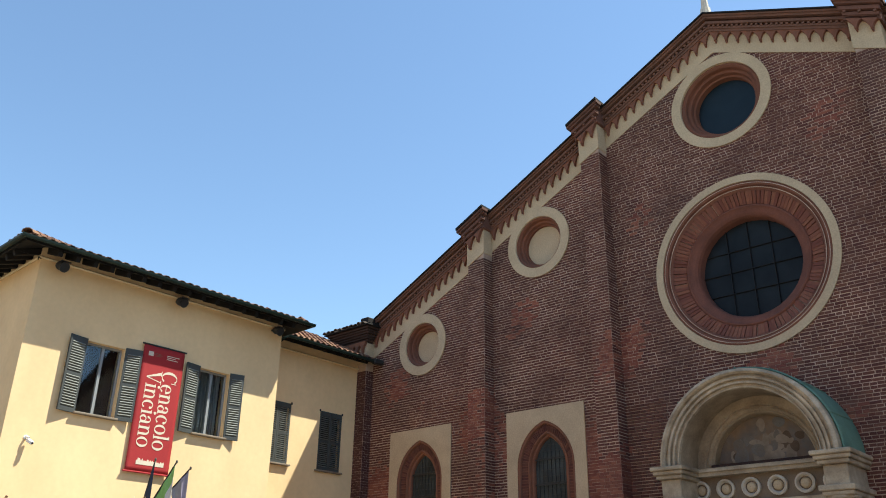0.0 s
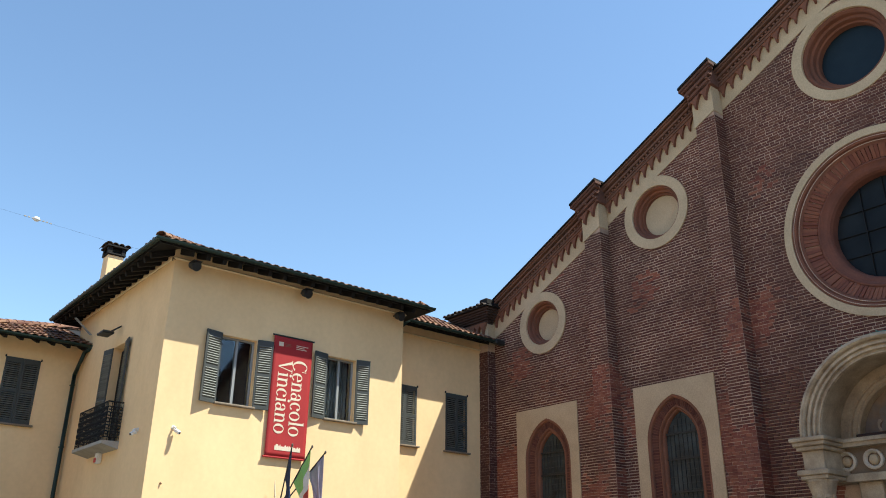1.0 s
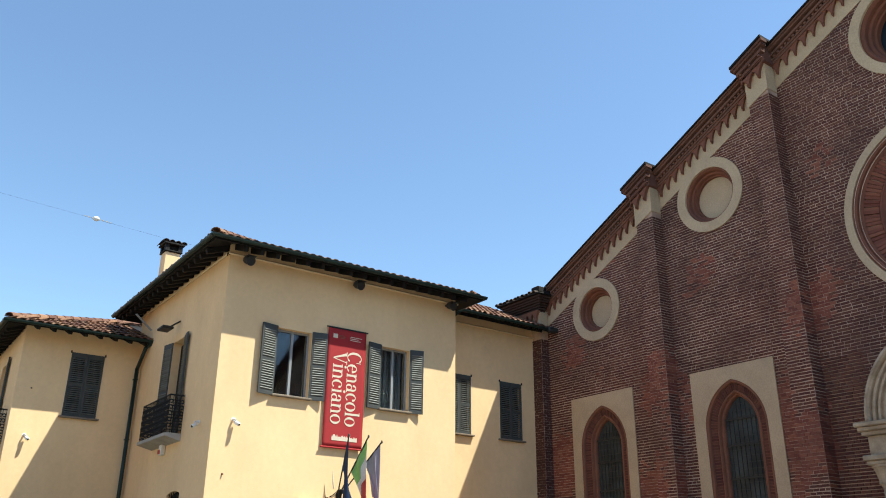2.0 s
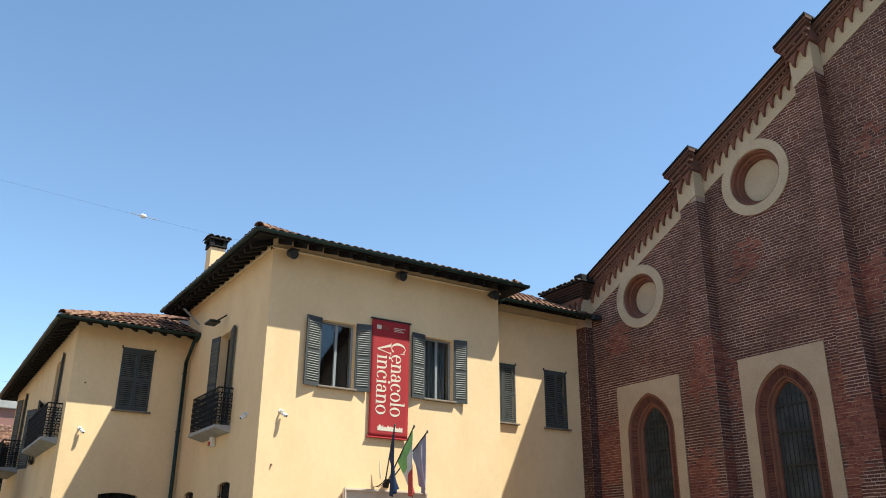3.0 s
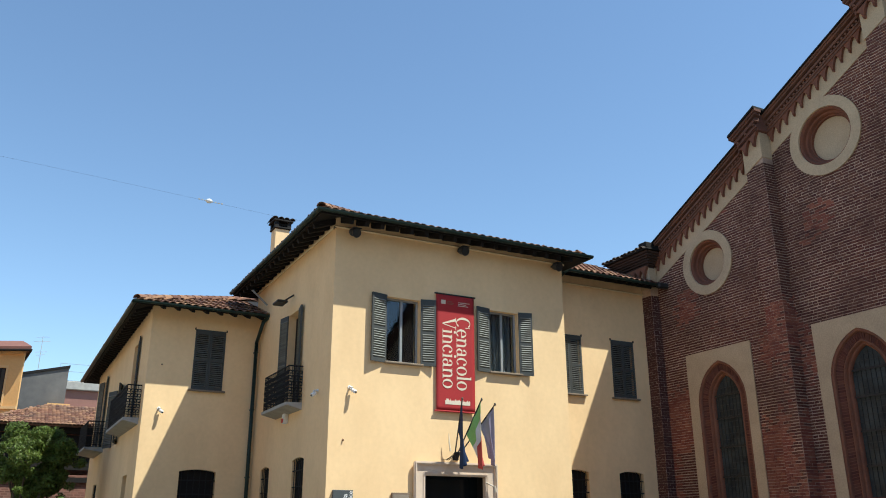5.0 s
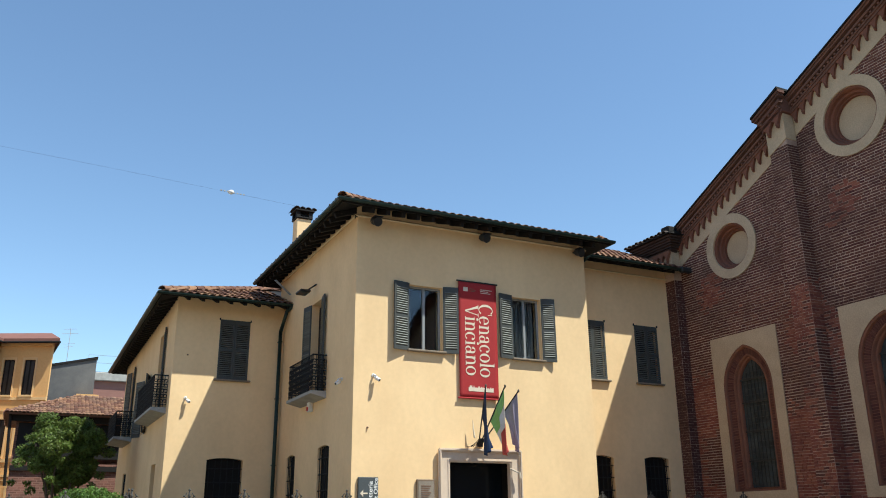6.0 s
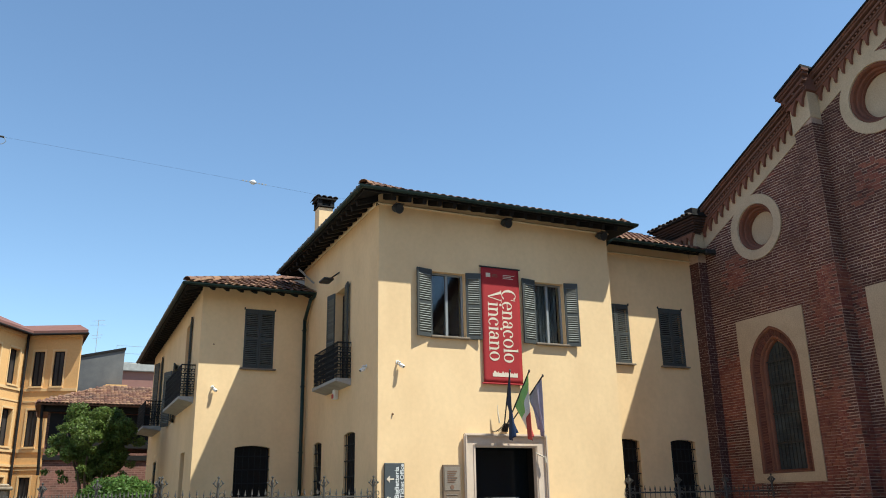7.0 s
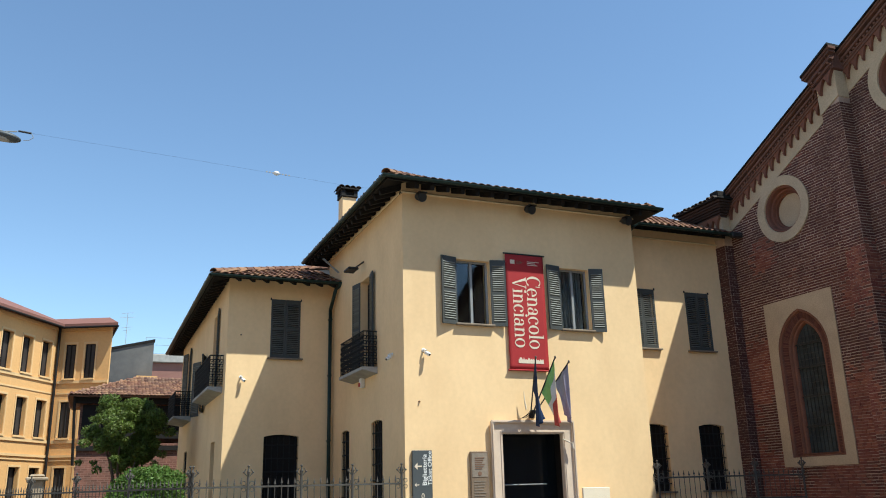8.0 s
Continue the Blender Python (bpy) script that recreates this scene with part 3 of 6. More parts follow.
# dark brown carries the shadow under the sills, painted over the whole stone
SHADED_SILL_STONE = material("shaded_brown_stone", (0.24, 0.19, 0.14), 0.85, second=(0.15, 0.12, 0.09), scale=3, amount=0.8)


def sill(x0, x1, y, z, material=SHADED_SILL_STONE):
    return part("sill", boxed(x0, x1, y - 0.10, y + 0.1, z - 0.045, z, bevel=0.01), material, house, "thin stone sill with its underside shadow in the colour")


for (a, b), left, right in zip(FRONT_WINDOWS, (166, 168), (167, 166)):
    w = (b - a) / 2 - 0.005
    casement(a, b, SILL, HEAD, 17.13)
    sill(a - 0.06, b + 0.06, 17.0, SILL)
    shutter(w, HEAD - SILL + 0.06, pose(a - 0.01, 16.97, SILL - 0.03, 0, 0, 180 + 180 - left), 32, 0.022)
    # the other leaf, mirrored about the window's middle
    shutter(w * 0.88, HEAD - SILL + 0.06, pose(b + 0.01, 16.97, SILL - 0.03, 0, 0, right + 180) @ Matrix.Diagonal((1, -1, 1, 1)), 32, 0.022)
# curtain behind the second window
bm = bmesh.new()
cols = []
for k in range(41):
    x = 10.32 + 0.74 * k / 40
    y = 17.32 + 0.03 * math.sin(k * 1.3) + 0.01 * math.sin(k * 3.1)
    cols.append([bm.verts.new((x, y, z)) for z in (SILL, HEAD)])
for p, q in zip(cols, cols[1:]):
    bm.faces.new((p[0], q[0], q[1], p[1]))
tagged(part("curtain", bm, CURTAIN), "grey pleated curtain hanging behind the window", "curtain")

# closed shutters
for a, b, z0, z1, y in ((13.27, 14.10, 5.18, 6.83, 18.4), (15.16, 15.97, 5.18, 6.83, 18.4), (4.4, 5.23, 5.27, 6.93, 22.9)):
    w = (b - a) / 2 - 0.004
    shutter(w, z1 - z0, pose(a, y + 0.02, z0))
    shutter(w, z1 - z0, pose(b, y + 0.02, z0) @ Matrix.Diagonal((-1, 1, 1, 1)))
    sill(a - 0.08, b + 0.08, y, z0)
    # near-black panel added behind the slats, its colour stands for the unlit window
    part("window", boxed(a, b, y + 0.16, y + 0.20, z0, z1), DARK_WOOD, house, "near-black panel for the unlit window behind closed shutters")
    part("hinge_pin", boxed(a - 0.03, a + 0.0, y - 0.03, y + 0.02, z1 - 0.02, z1 + 0.04), IRON, house)
    part("hinge_pin", boxed(b, b + 0.03, y - 0.03, y + 0.02, z1 - 0.02, z1 + 0.04), IRON, house)

# barred ground-floor windows
BAR = finish(tube(bmesh.new(), (0, 0, 0), (0, 0, 1), 0.011, 6), "bar")


def grille(u0, u1, z0, z1, axis, c, n=6):
    """Upright and cross bars in an opening, and the dark window behind."""
    def at(u, d):
        return (u, c + d) if axis == "y" else (c + d, u)
    spread = (u0, u1, c + 0.16, c + 0.20) if axis == "y" else (c + 0.12, c + 0.16, u0, u1)
    win = part("window", boxed(*spread, z0, z1), DARK_WOOD, house, "dark barred ground-floor window")
    for k in range(n):
        u = u0 + (u1 - u0) * (k + 0.5) / n
        part("bar", BAR, IRON, win, m=pose(*at(u, 0.04), z0) @ Matrix.Diagonal((1, 1, z1 - z0 - 0.02, 1)))
    for k in range(5):
        z = z0 + (z1 - z0) * (k + 0.6) / 5.4
        bm = tube(bmesh.new(), (*at(u0, 0.03), z), (*at(u1, 0.03), z), 0.014, 6)
        part("crossbar", bm, IRON, win)


for a, b in ((13.28, 14.12), (15.16, 16.0)):
    grille(a, b, 1.45, 3.17, "y", 18.4)
    sill(a - 0.08, b + 0.08, 18.4, 1.45)
grille(4.31, 5.26, 1.3, 3.19, "y", 22.9)
grille(21.2, 21.95, 1.3, 3.2, "x", 6.2)
grille(18.5, 19.34, 1.3, 3.25, "x", 6.2)
grille(31.5, 32.4, 1.2, 3.2, "x", 3.22)
part("door", boxed(3.4, 3.46, 24.35, 25.15, 0.02, 3.1), DOOR_WOOD, house, "dark narrow wooden door")


# ---- balconies ----
def scroll_shape(r=0.05, thick=0.015, n=12, k=5):
    """An open iron curl in the xz plane, as one bent bar."""
    bm = bmesh.new()
    rings = []
    for i in range(n + 1):
        a = 1.75 * math.pi * i / n
        rr = r * (1 - 0.35 * i / n)
        c = Vector((rr * math.cos(a), 0, rr * math.sin(a)))
        out = Vector((math.cos(a), 0, math.sin(a)))
        rings.append([bm.verts.new(c + out * thick * math.cos(2 * math.pi * j / k) + Vector((0, thick * math.sin(2 * math.pi * j / k), 0))) for j in range(k)])
    for p, q in zip(rings, rings[1:]):
        for j in range(k):
            bm.faces.new((p[j], p[(j + 1) % k], q[(j + 1) % k], q[j]))
    bm.faces.new(rings[0])
    bm.faces.new(rings[-1])
    return finish(bm, "scroll")


SCROLL = scroll_shape()


def balcony(x, y0, y1, z, out, door, lean=(100, 100), far_leaf=True):
    """A shallow balcony on a wall facing -x: slab, iron railing, French window with open shutters."""
    bal = part("balcony", slab([(x - out, z - 0.07), (x + 0.02, z - 0.17), (x + 0.02, z), (x - out, z)], [], lambda u, v, d: (u, y0 + d, v), y1 - y0), CONCRETE, house, "shallow grey balcony with black iron railing")
    top = z + 0.86
    xo = x - out + 0.04
    corners = [(x, y0 + 0.04), (xo, y0 + 0.04), (xo, y1 - 0.04), (x, y1 - 0.04)]
    for (xa, ya), (xb, yb) in zip(corners, corners[1:]):
        for zz, r in ((z + 0.08, 0.011), (top, 0.018)):
            part("rail", tube(bmesh.new(), (xa, ya, zz), (xb, yb, zz), r, 6), IRON, bal)
        n = max(2, int(math.hypot(xb - xa, yb - ya) / 0.08))
        for k in range(n + 1):
            part("baluster", BAR, IRON, bal, m=pose(xa + (xb - xa) * k / n, ya + (yb - ya) * k / n, z) @ Matrix.Diagonal((0.8, 0.8, 0.86, 1)))
        for k in range(n):
            cx, cy = xa + (xb - xa) * (k + 0.5) / n, ya + (yb - ya) * (k + 0.5) / n
            for zz, r in ((z + 0.17, 0.045), (z + 0.30, 0.05), (z + 0.44, 0.055), (z + 0.58, 0.05), (z + 0.71, 0.045)):
                part("scroll", SCROLL, IRON, bal, m=pose(cx, cy, zz, 0, 0, math.degrees(math.atan2(yb - ya, xb - xa))) @ Matrix.Scale(r / 0.05, 4))
    d0, d1 = door
    part("window", boxed(x + 0.2, x + 0.25, d0, d1, z, 6.85), DARK_WOOD, house, "dark French window behind the balcony")
    w = (d1 - d0) / 2 + 0.02
    shutter(w, 6.88 - z, pose(x - 0.02, d0, z + 0.03, 0, 0, 90 + lean[0]) @ Matrix.Diagonal((1, -1, 1, 1)), 32, 0.022)
    if far_leaf:
        shutter(w, 6.88 - z, pose(x - 0.02, d1, z + 0.03, 0, 0, 270 - lean[1]), 32, 0.022)


balcony(6.2, 18.85, 20.9, 4.50, 0.38, (19.42, 20.25), (170, 170))
balcony(3.22, 23.35, 26.9, 4.50, 0.40, (24.85, 25.75), (173, 165), far_leaf=False)
balcony(3.22, 30.9, 33.7, 4.38, 0.60, (32.0, 32.9), (172, 166))
shutter(0.55, 1.8, pose(3.2, 27.55, 4.18, 0, 0, 90 + 164) @ Matrix.Diagonal((1, -1, 1, 1)), 32, 0.022)
shutter(0.55, 1.8, pose(3.2, 28.65, 4.18, 0, 0, 270 - 160), 32, 0.022)
part("window", boxed(3.42, 3.47, 27.55, 28.65, 4.2, 5.95), DARK_WOOD, house)

# ---- the doorway ----
DOOR_STONE = material("smooth_pinkish_stone", (0.68, 0.55, 0.43), 0.75, second=(0.50, 0.39, 0.30), scale=1.6, amount=0.7, fine=14, streak=0.5, grain=0.04, bump=0.08)


def surround(x0, x1, z, w, y, deep, bevel=0.012):
    """Two jambs and a head round an opening, with softened edges."""
    bm = slab([(x0 - w, 0), (x0 - w, z + w), (x1 + w, z + w), (x1 + w, 0), (x1, 0), (x1, z), (x0, z), (x0, 0)], [], facing_y(y), deep)
    bmesh.ops.dissolve_limit(bm, angle_limit=0.01, verts=list(bm.verts), edges=list(bm.edges))
    bmesh.ops.bevel(bm, geom=[e for e in bm.edges if not e.is_boundary], offset=bevel, segments=2, affect="EDGES")
    return bm


door = part("doorway", surround(8.50, 10.04, 2.80, 0.26, 16.93, 0.15), DOOR_STONE, house, "smooth pinkish stone door surround")
part("moulding", surround(8.27, 10.27, 3.03, 0.07, 16.86, 0.10, 0.025), DOOR_STONE, door)
part("bead", surround(8.47, 10.07, 2.83, 0.035, 16.915, 0.03, 0.008), DOOR_STONE, door)
DOOR_GLASS = material("dark_door_glass", (0.006, 0.009, 0.012), 0.12, second=(0.010, 0.013, 0.016), scale=1.5, amount=0.5, bump=0.05, spec=0.4)
part("door_leaf", boxed(8.45, 10.15, 17.52, 17.56, 0.02, 2.84), DOOR_GLASS, house, "dark glazed inner door")
part("handrail", tube(bmesh.new(), (8.5, 17.3, 1.70), (9.75, 17.3, 1.70), 0.014, 8), FRAME_PAINT, house, "pale horizontal bar inside the doorway")
# near-black lining: the shade inside the doorway is put in its colour
part("unlit_door_lining", slab(rect(8.3, 10.3, 0.0, 3.0), [rect(8.44, 10.16, 0.02, 2.86)], facing_y(17.09), 1.17), DARK_WOOD, house)


part("door_sensor", tube(tube(bmesh.new(), (10.02, 16.90, 2.68), (10.20, 16.80, 2.58), 0.016, 8), (10.20, 16.80, 2.60), (10.22, 16.80, 2.46), 0.03, 8), STONE, door, "small pale sensor arm")


# ---- things on the house wall ----
def camera_unit(m, label):
    t = thing("security_camera", m.translation, label, "security camera", "security cameras on the house")
    place = Matrix.Translation(m.translation) @ m.to_3x3().to_4x4() @ Matrix.Scale(0.58, 4)
    part("bracket", tube(tube(tube(bmesh.new(), (0, 0, 0), (0, -0.02, 0), 0.075, 14), (0, -0.02, 0), (0, -0.13, 0.0), 0.04, 8), (0, -0.13, 0.0), (0.04, -0.2, -0.04), 0.035, 8), WHITE_PLASTIC, t, m=place)
    part("housing", boxed(-0.065, 0.065, -0.40, -0.13, -0.10, 0.03, bevel=0.03), WHITE_PLASTIC, t, m=place @ pose(0, 0, 0, 28, 0, 24))
    part("lens", tube(bmesh.new(), (0, -0.41, -0.035), (0, -0.39, -0.035), 0.04, 12), BLACK_PLASTIC, t, m=place @ pose(0, 0, 0, 28, 0, 24))


camera_unit(pose(6.66, 17.0, 4.62), "white bullet security camera on the sunlit yellow wall")
camera_unit(pose(3.63, 22.9, 4.72), "white bullet security camera near the house corner")
camera_unit(pose(6.2, 17.75, 4.62, 0, 0, -90), "white bullet security camera on the shaded side wall")
lamp_box = thing("alarm_box", (6.2, 19.9, 4.3), "small white and red alarm box under the balcony", "alarm")
part("body", boxed(6.08, 6.2, 19.82, 19.98, 4.12, 4.36, bevel=0.02), WHITE_PLASTIC, lamp_box)
part("light", boxed(6.05, 6.085, 19.85, 19.95, 4.14, 4.24, bevel=0.01), FLAG_RED, lamp_box)

for x in (6.56, 9.41, 12.2):
    spot = thing("spotlight", (x, 16.9, 8.2), "dark round spotlight fixed under the eave", "spotlight", "spotlights under the eave")
    bm = bmesh.new()
    bmesh.ops.create_uvsphere(bm, u_segments=16, v_segments=10, radius=0.115, matrix=pose(x, 16.76, 8.15, -25) @ Matrix.Diagonal((1.15, 1.0, 0.82, 1)))
    part("drum", bm, BLACK_PLASTIC, spot, smooth=True)
    part("rim", tube(bmesh.new(), (x, 16.68, 8.11), (x + 0.01, 16.63, 8.085), 0.10, 16, 0.112), BLACK_PLASTIC, spot)
    part("bracket", boxed(x - 0.03, x + 0.03, 16.76, 16.99, 8.17, 8.215, bevel=0.01), BLACK_PLASTIC, spot)
    part("visor", boxed(x - 0.10, x + 0.12, 16.58, 16.74, 8.20, 8.215, bevel=0.005), BLACK_PLASTIC, spot)
flood = thing("floodlight", (6.2, 20.1, 7.2), "flat dark floodlight over the balcony window", "floodlight")
part("head", boxed(5.72, 6.0, 19.75, 20.2, 7.12, 7.19, bevel=0.02), BLACK_PLASTIC, flood)
part("arm", tube(bmesh.new(), (6.2, 19.95, 7.4), (5.9, 19.95, 7.17), 0.02, 8), BLACK_PLASTIC, flood)

# banner
banner = thing("banner", (9.28, 16.93, 4.24), "long red cloth museum banner with white lettering", "banner")
bm = bmesh.new()
g = []
for i in range(13):
    col = []
    for j in range(29):
        u, v = i / 12, j / 28
        col.append(bm.verts.new((8.77 + 1.03 * u, 16.94 + 0.0015 * math.sin(v * 7 + u) + 0.001 * math.sin(u * 9) - 0.03 * max(0.0, 0.05 - v), 4.25 + 2.78 * v)))
    g.append(col)
for i in range(12):
    for j in range(28):
        bm.faces.new((g[i][j], g[i + 1][j], g[i + 1][j + 1], g[i][j + 1]))
cloth = part("cloth", bm, BANNER_RED, banner, smooth=True)
sol = cloth.modifiers.new("thick", "SOLIDIFY")
sol.thickness = 0.004
for z in (4.24, 7.03):
    part("rod", tube(bmesh.new(), (8.73, 16.94, z), (9.84, 16.94, z), 0.02, 10), BANNER_RED if z < 5 else BLACK_PLASTIC, banner)
down = Matrix(((0, 1, 0, 0), (0, 0, -1, 0), (-1, 0, 0, 0), (0, 0, 0, 1)))
part("lettering", serif_mesh("Cenacolo", 1.76, 0.375), BANNER_WHITE, banner, "white printed serif letters", m=Matrix.Translation((9.31, 16.9335, 6.50)) @ down)
part("lettering", serif_mesh("Vinciano", 1.71, 0.365), BANNER_WHITE, banner, "white printed serif letters", m=Matrix.Translation((8.935, 16.9335, 6.475)) @ down)
rb = random.Random(3)
skyline = [(9.0, 4.40), (9.66, 4.40)]
for k in range(33, -1, -1):
    skyline.append((9.0 + 0.02 * k, 4.47 + rb.uniform(0.0, 0.075) * (0.4 + 0.6 * (k % 5 > 1))))
part("logo_strip", slab(skyline, [], facing_y(16.932), 0.003), BANNER_WHITE, banner)
part("logo_bar", boxed(8.90, 9.02, 16.932, 16.935, 6.78, 6.88), BANNER_WHITE, banner)
for k in range(3):
    part("text_bar", boxed(9.36, 9.36 + (0.28, 0.22, 0.32)[k], 16.932, 16.935, 6.77 + 0.04 * k, 6.785 + 0.04 * k), BANNER_WHITE, banner)
    part("text_bar", boxed(9.06, 9.06 + (0.15, 0.18, 0.14)[k], 16.932, 16.935, 6.79 + 0.03 * k, 6.80 + 0.03 * k), PLAQUE_TEXT, banner)

# ticket sign
sign = thing("ticket_sign", (6.56, 16.96, 0.9), "dark grey ticket office sign with white lettering", "sign")
part("panel", boxed(6.34, 6.79, 16.93, 16.99, 0.95, 2.45, bevel=0.008), SIGN_GREY, sign)
up_text = Matrix(((0, -1, 0, 0), (0, 0, -1, 0), (1, 0, 0, 0), (0, 0, 0, 1)))
part("lettering", text_mesh("Biglietteria", 0.64, 0.13, 0.012), WHITE_PLASTIC, sign, m=Matrix.Translation((6.69, 16.925, 1.73)) @ up_text)
part("lettering", text_mesh("Ticket Office", 0.70, 0.09, 0.008), WHITE_PLASTIC, sign, m=Matrix.Translation((6.775, 16.925, 1.73)) @ up_text)
part("arrow", slab([(6.38, 2.12), (6.45, 2.19), (6.45, 2.135), (6.55, 2.135), (6.55, 2.105), (6.45, 2.105), (6.45, 2.05)], [], facing_y(16.922), 0.006), BANNER_WHITE, sign)
part("arrow", slab([(6.38, 1.74), (6.42, 1.78), (6.42, 1.75), (6.48, 1.75), (6.48, 1.73), (6.42, 1.73), (6.42, 1.70)], [], facing_y(16.922), 0.006), BANNER_WHITE, sign)
part("lettering", text_mesh("0", 0.07, 0.11), BANNER_WHITE, sign, m=Matrix.Translation((6.53, 16.925, 1.46)) @ pose(0, 0, 0, 90))
part("text_bar", boxed(6.45, 6.70, 16.922, 16.926, 1.40, 1.41), BANNER_WHITE, sign)
# plaque
plaque = thing("wall_plaque", (7.9, 16.96, 1.0), "weathered brown plaque with faded print beside the door", "plaque")
part("panel", boxed(7.69, 8.12, 16.93, 16.99, 0.9, 2.42, bevel=0.01), PLAQUE, plaque)
part("print", boxed(7.72, 8.09, 16.922, 16.928, 1.88, 2.38), PLAQUE_BLUE, plaque)
for k in range(6):
    part("text_bar", boxed(7.79, 8.02 - 0.03 * (k % 3), 16.916, 16.92, 2.27 - 0.045 * k, 2.29 - 0.045 * k), PLAQUE_TEXT, plaque)
part("emblem", slab(circle(7.9, 1.95, 0.045, 14), [], facing_y(16.916), 0.005), PLAQUE_TEXT, plaque)
for k in range(7):
    part("text_bar", boxed(7.76, 8.04 - 0.02 * (k % 4), 16.922, 16.927, 1.78 - 0.06 * k, 1.80 - 0.06 * k), PLAQUE_BLUE, plaque)
CREAM = material("cream_board_paint", (0.84, 0.73, 0.56), 0.7, scale=2, amount=0.25)
board = thing("notice_board", (10.9, 16.9, 0.0), "plain cream panel standing beside the doorway", "notice board")
part("panel", boxed(10.40, 11.12, 16.80, 16.86, 0.5, 1.60, bevel=0.01), CREAM, board)
for x in (10.58, 11.08):
    part("leg", boxed(x - 0.02, x + 0.02, 16.81, 16.85, 0, 0.5), FRAME_PAINT, board)


# ---- flags ----
def flag(tip, base, mats, label, width=0.26, drop=1.3, seed=1, hoist=0.55):
    t = thing("flag", base, label, "flag", "flags over the door")
    tip, base = Vector(tip), Vector(base)
    pole = part("pole", tube(bmesh.new(), base, tip, 0.016, 8), BLACK_PLASTIC, t)
    bm = bmesh.new()
    bmesh.ops.create_uvsphere(bm, u_segments=10, v_segments=8, radius=0.024, matrix=Matrix.Translation(tip) @ Matrix.Diagonal((1, 1, 1.6, 1)))
    part("finial", bm, FENCE_IRON, t)
    way = (base - tip).normalized()
    rr = random.Random(seed)
    ph = rr.uniform(0, 6)
    nu, nv = 24, 30
    pts = []
    for i in range(nu + 1):
        row = []
        for j in range(nv + 1):
            u, s = i / nu, j / nv
            v = s + 1.4 * (u - 0.5) * s * (1 - s)
            hang = tip + way * (0.06 + hoist * u * (1 - 0.62 * v))
            fold = 0.03 * math.sin(u * 11 + ph + 1.5 * v) * (0.3 + v)
            row.append(hang + Vector((width * (u - 0.2) * 0.5 * v + fold, -0.05 * math.cos(u * 11 + ph) * (0.2 + v), -(drop - 0.42 * u) * v)))
        pts.append(row)
    cells = {}
    for i in range(nu):
        for j in range(nv):
            k = j * len(mats) // nv
            cells.setdefault(k, []).append((i, j))
    for k, cs in cells.items():
        bm = bmesh.new()
        got = {}
        def vert(i, j):
            if (i, j) not in got:
                got[i, j] = bm.verts.new(pts[i][j])
            return got[i, j]
        for i, j in cs:
            bm.faces.new((vert(i, j), vert(i + 1, j), vert(i + 1, j + 1), vert(i, j + 1)))
        ob = part("cloth", bm, mats[k], t, smooth=True)
        so = ob.modifiers.new("thick", "SOLIDIFY")
        so.thickness = 0.003
    return t


flag((9.07, 16.25, 4.43), (9.25, 16.96, 3.22), [FLAG_BLUE], "dark blue flag hanging limp on a pole", 0.40, 1.48, 1, 0.72)
flag((9.57, 16.25, 4.45), (9.29, 16.96, 3.22), [FLAG_GREEN, FLAG_WHITE, FLAG_RED], "green white and red flag hanging from a pole", 0.46, 1.50, 2, 0.80)
flag((9.92, 16.25, 4.36), (9.33, 16.96, 3.22), [FLAG_LILAC], "faded lilac blue flag hanging from a pole", 0.06, 1.32, 3)
holder = thing("flag_holder", (9.29, 16.97, 3.15), "dark iron flagpole holder over the door", "flag holder")
part("plate", boxed(9.22, 9.36, 16.96, 17.0, 3.15, 3.27, bevel=0.01), IRON, holder)
for k in range(4):
    part("wire", bent([(9.27 - 0.02 * k, 16.95, 3.24), (9.2 - 0.05 * k, 16.8 - 0.03 * k, 3.36 - 0.05 * k), (9.12 - 0.06 * k, 16.82, 3.2 - 0.02 * k), (9.06 - 0.05 * k, 16.9, 3.14)], 0.006, 5), IRON, holder)
part("furled_cloth", tube(tube(bmesh.new(), (9.10, 16.88, 3.34), (9.06, 16.86, 3.52), 0.022, 8, 0.018), (9.06, 16.86, 3.52), (9.05, 16.86, 3.74), 0.018, 8, 0.006), CREAM, holder, "small furled pale cloth")
for x in (9.25, 9.29, 9.33):
    part("socket", tube(bmesh.new(), (x, 16.98, 3.18), (x, 16.9, 3.33), 0.026, 8), IRON, holder)

# ---- cable and street lamp ----
cable = thing("overhead_cable", (6.15, 16.95, 8.28), "thin steel cable strung from the house corner", "cable")
span = [(6.15, 16.95, 8.27), (4.7, 16.72, 8.19), (3.18, 16.5, 8.18), (0.8, 16.25, 8.2), (-1.5, 16.0, 8.2)]
bm = bmesh.new()
for a, b in zip(span, span[1:]):
    tube(bm, a, b, 0.0014, 5)
part("wire", bm, BLACK_PLASTIC, cable)
part("wire", tube(bmesh.new(), (-2.2, 15.9, 8.25), (-9, 15.0, 8.9), 0.008, 5), BLACK_PLASTIC, cable)
bm = bmesh.new()
bmesh.ops.create_uvsphere(bm, u_segments=14, v_segments=10, radius=0.055, matrix=pose(3.18, 16.5, 8.19) @ Matrix.Diagonal((1.2, 1, 0.9, 1)))
part("insulator", bm, WHITE_PLASTIC, cable, "white ball insulator", smooth=True)
for k in (-3, -2, -1, 1, 2, 3, 4):
    part("clip", boxed(3.18 + 0.07 * k - 0.02, 3.18 + 0.07 * k + 0.015, 16.49 + 0.01 * k, 16.51 + 0.01 * k, 8.178, 8.2), CONCRETE, cable)
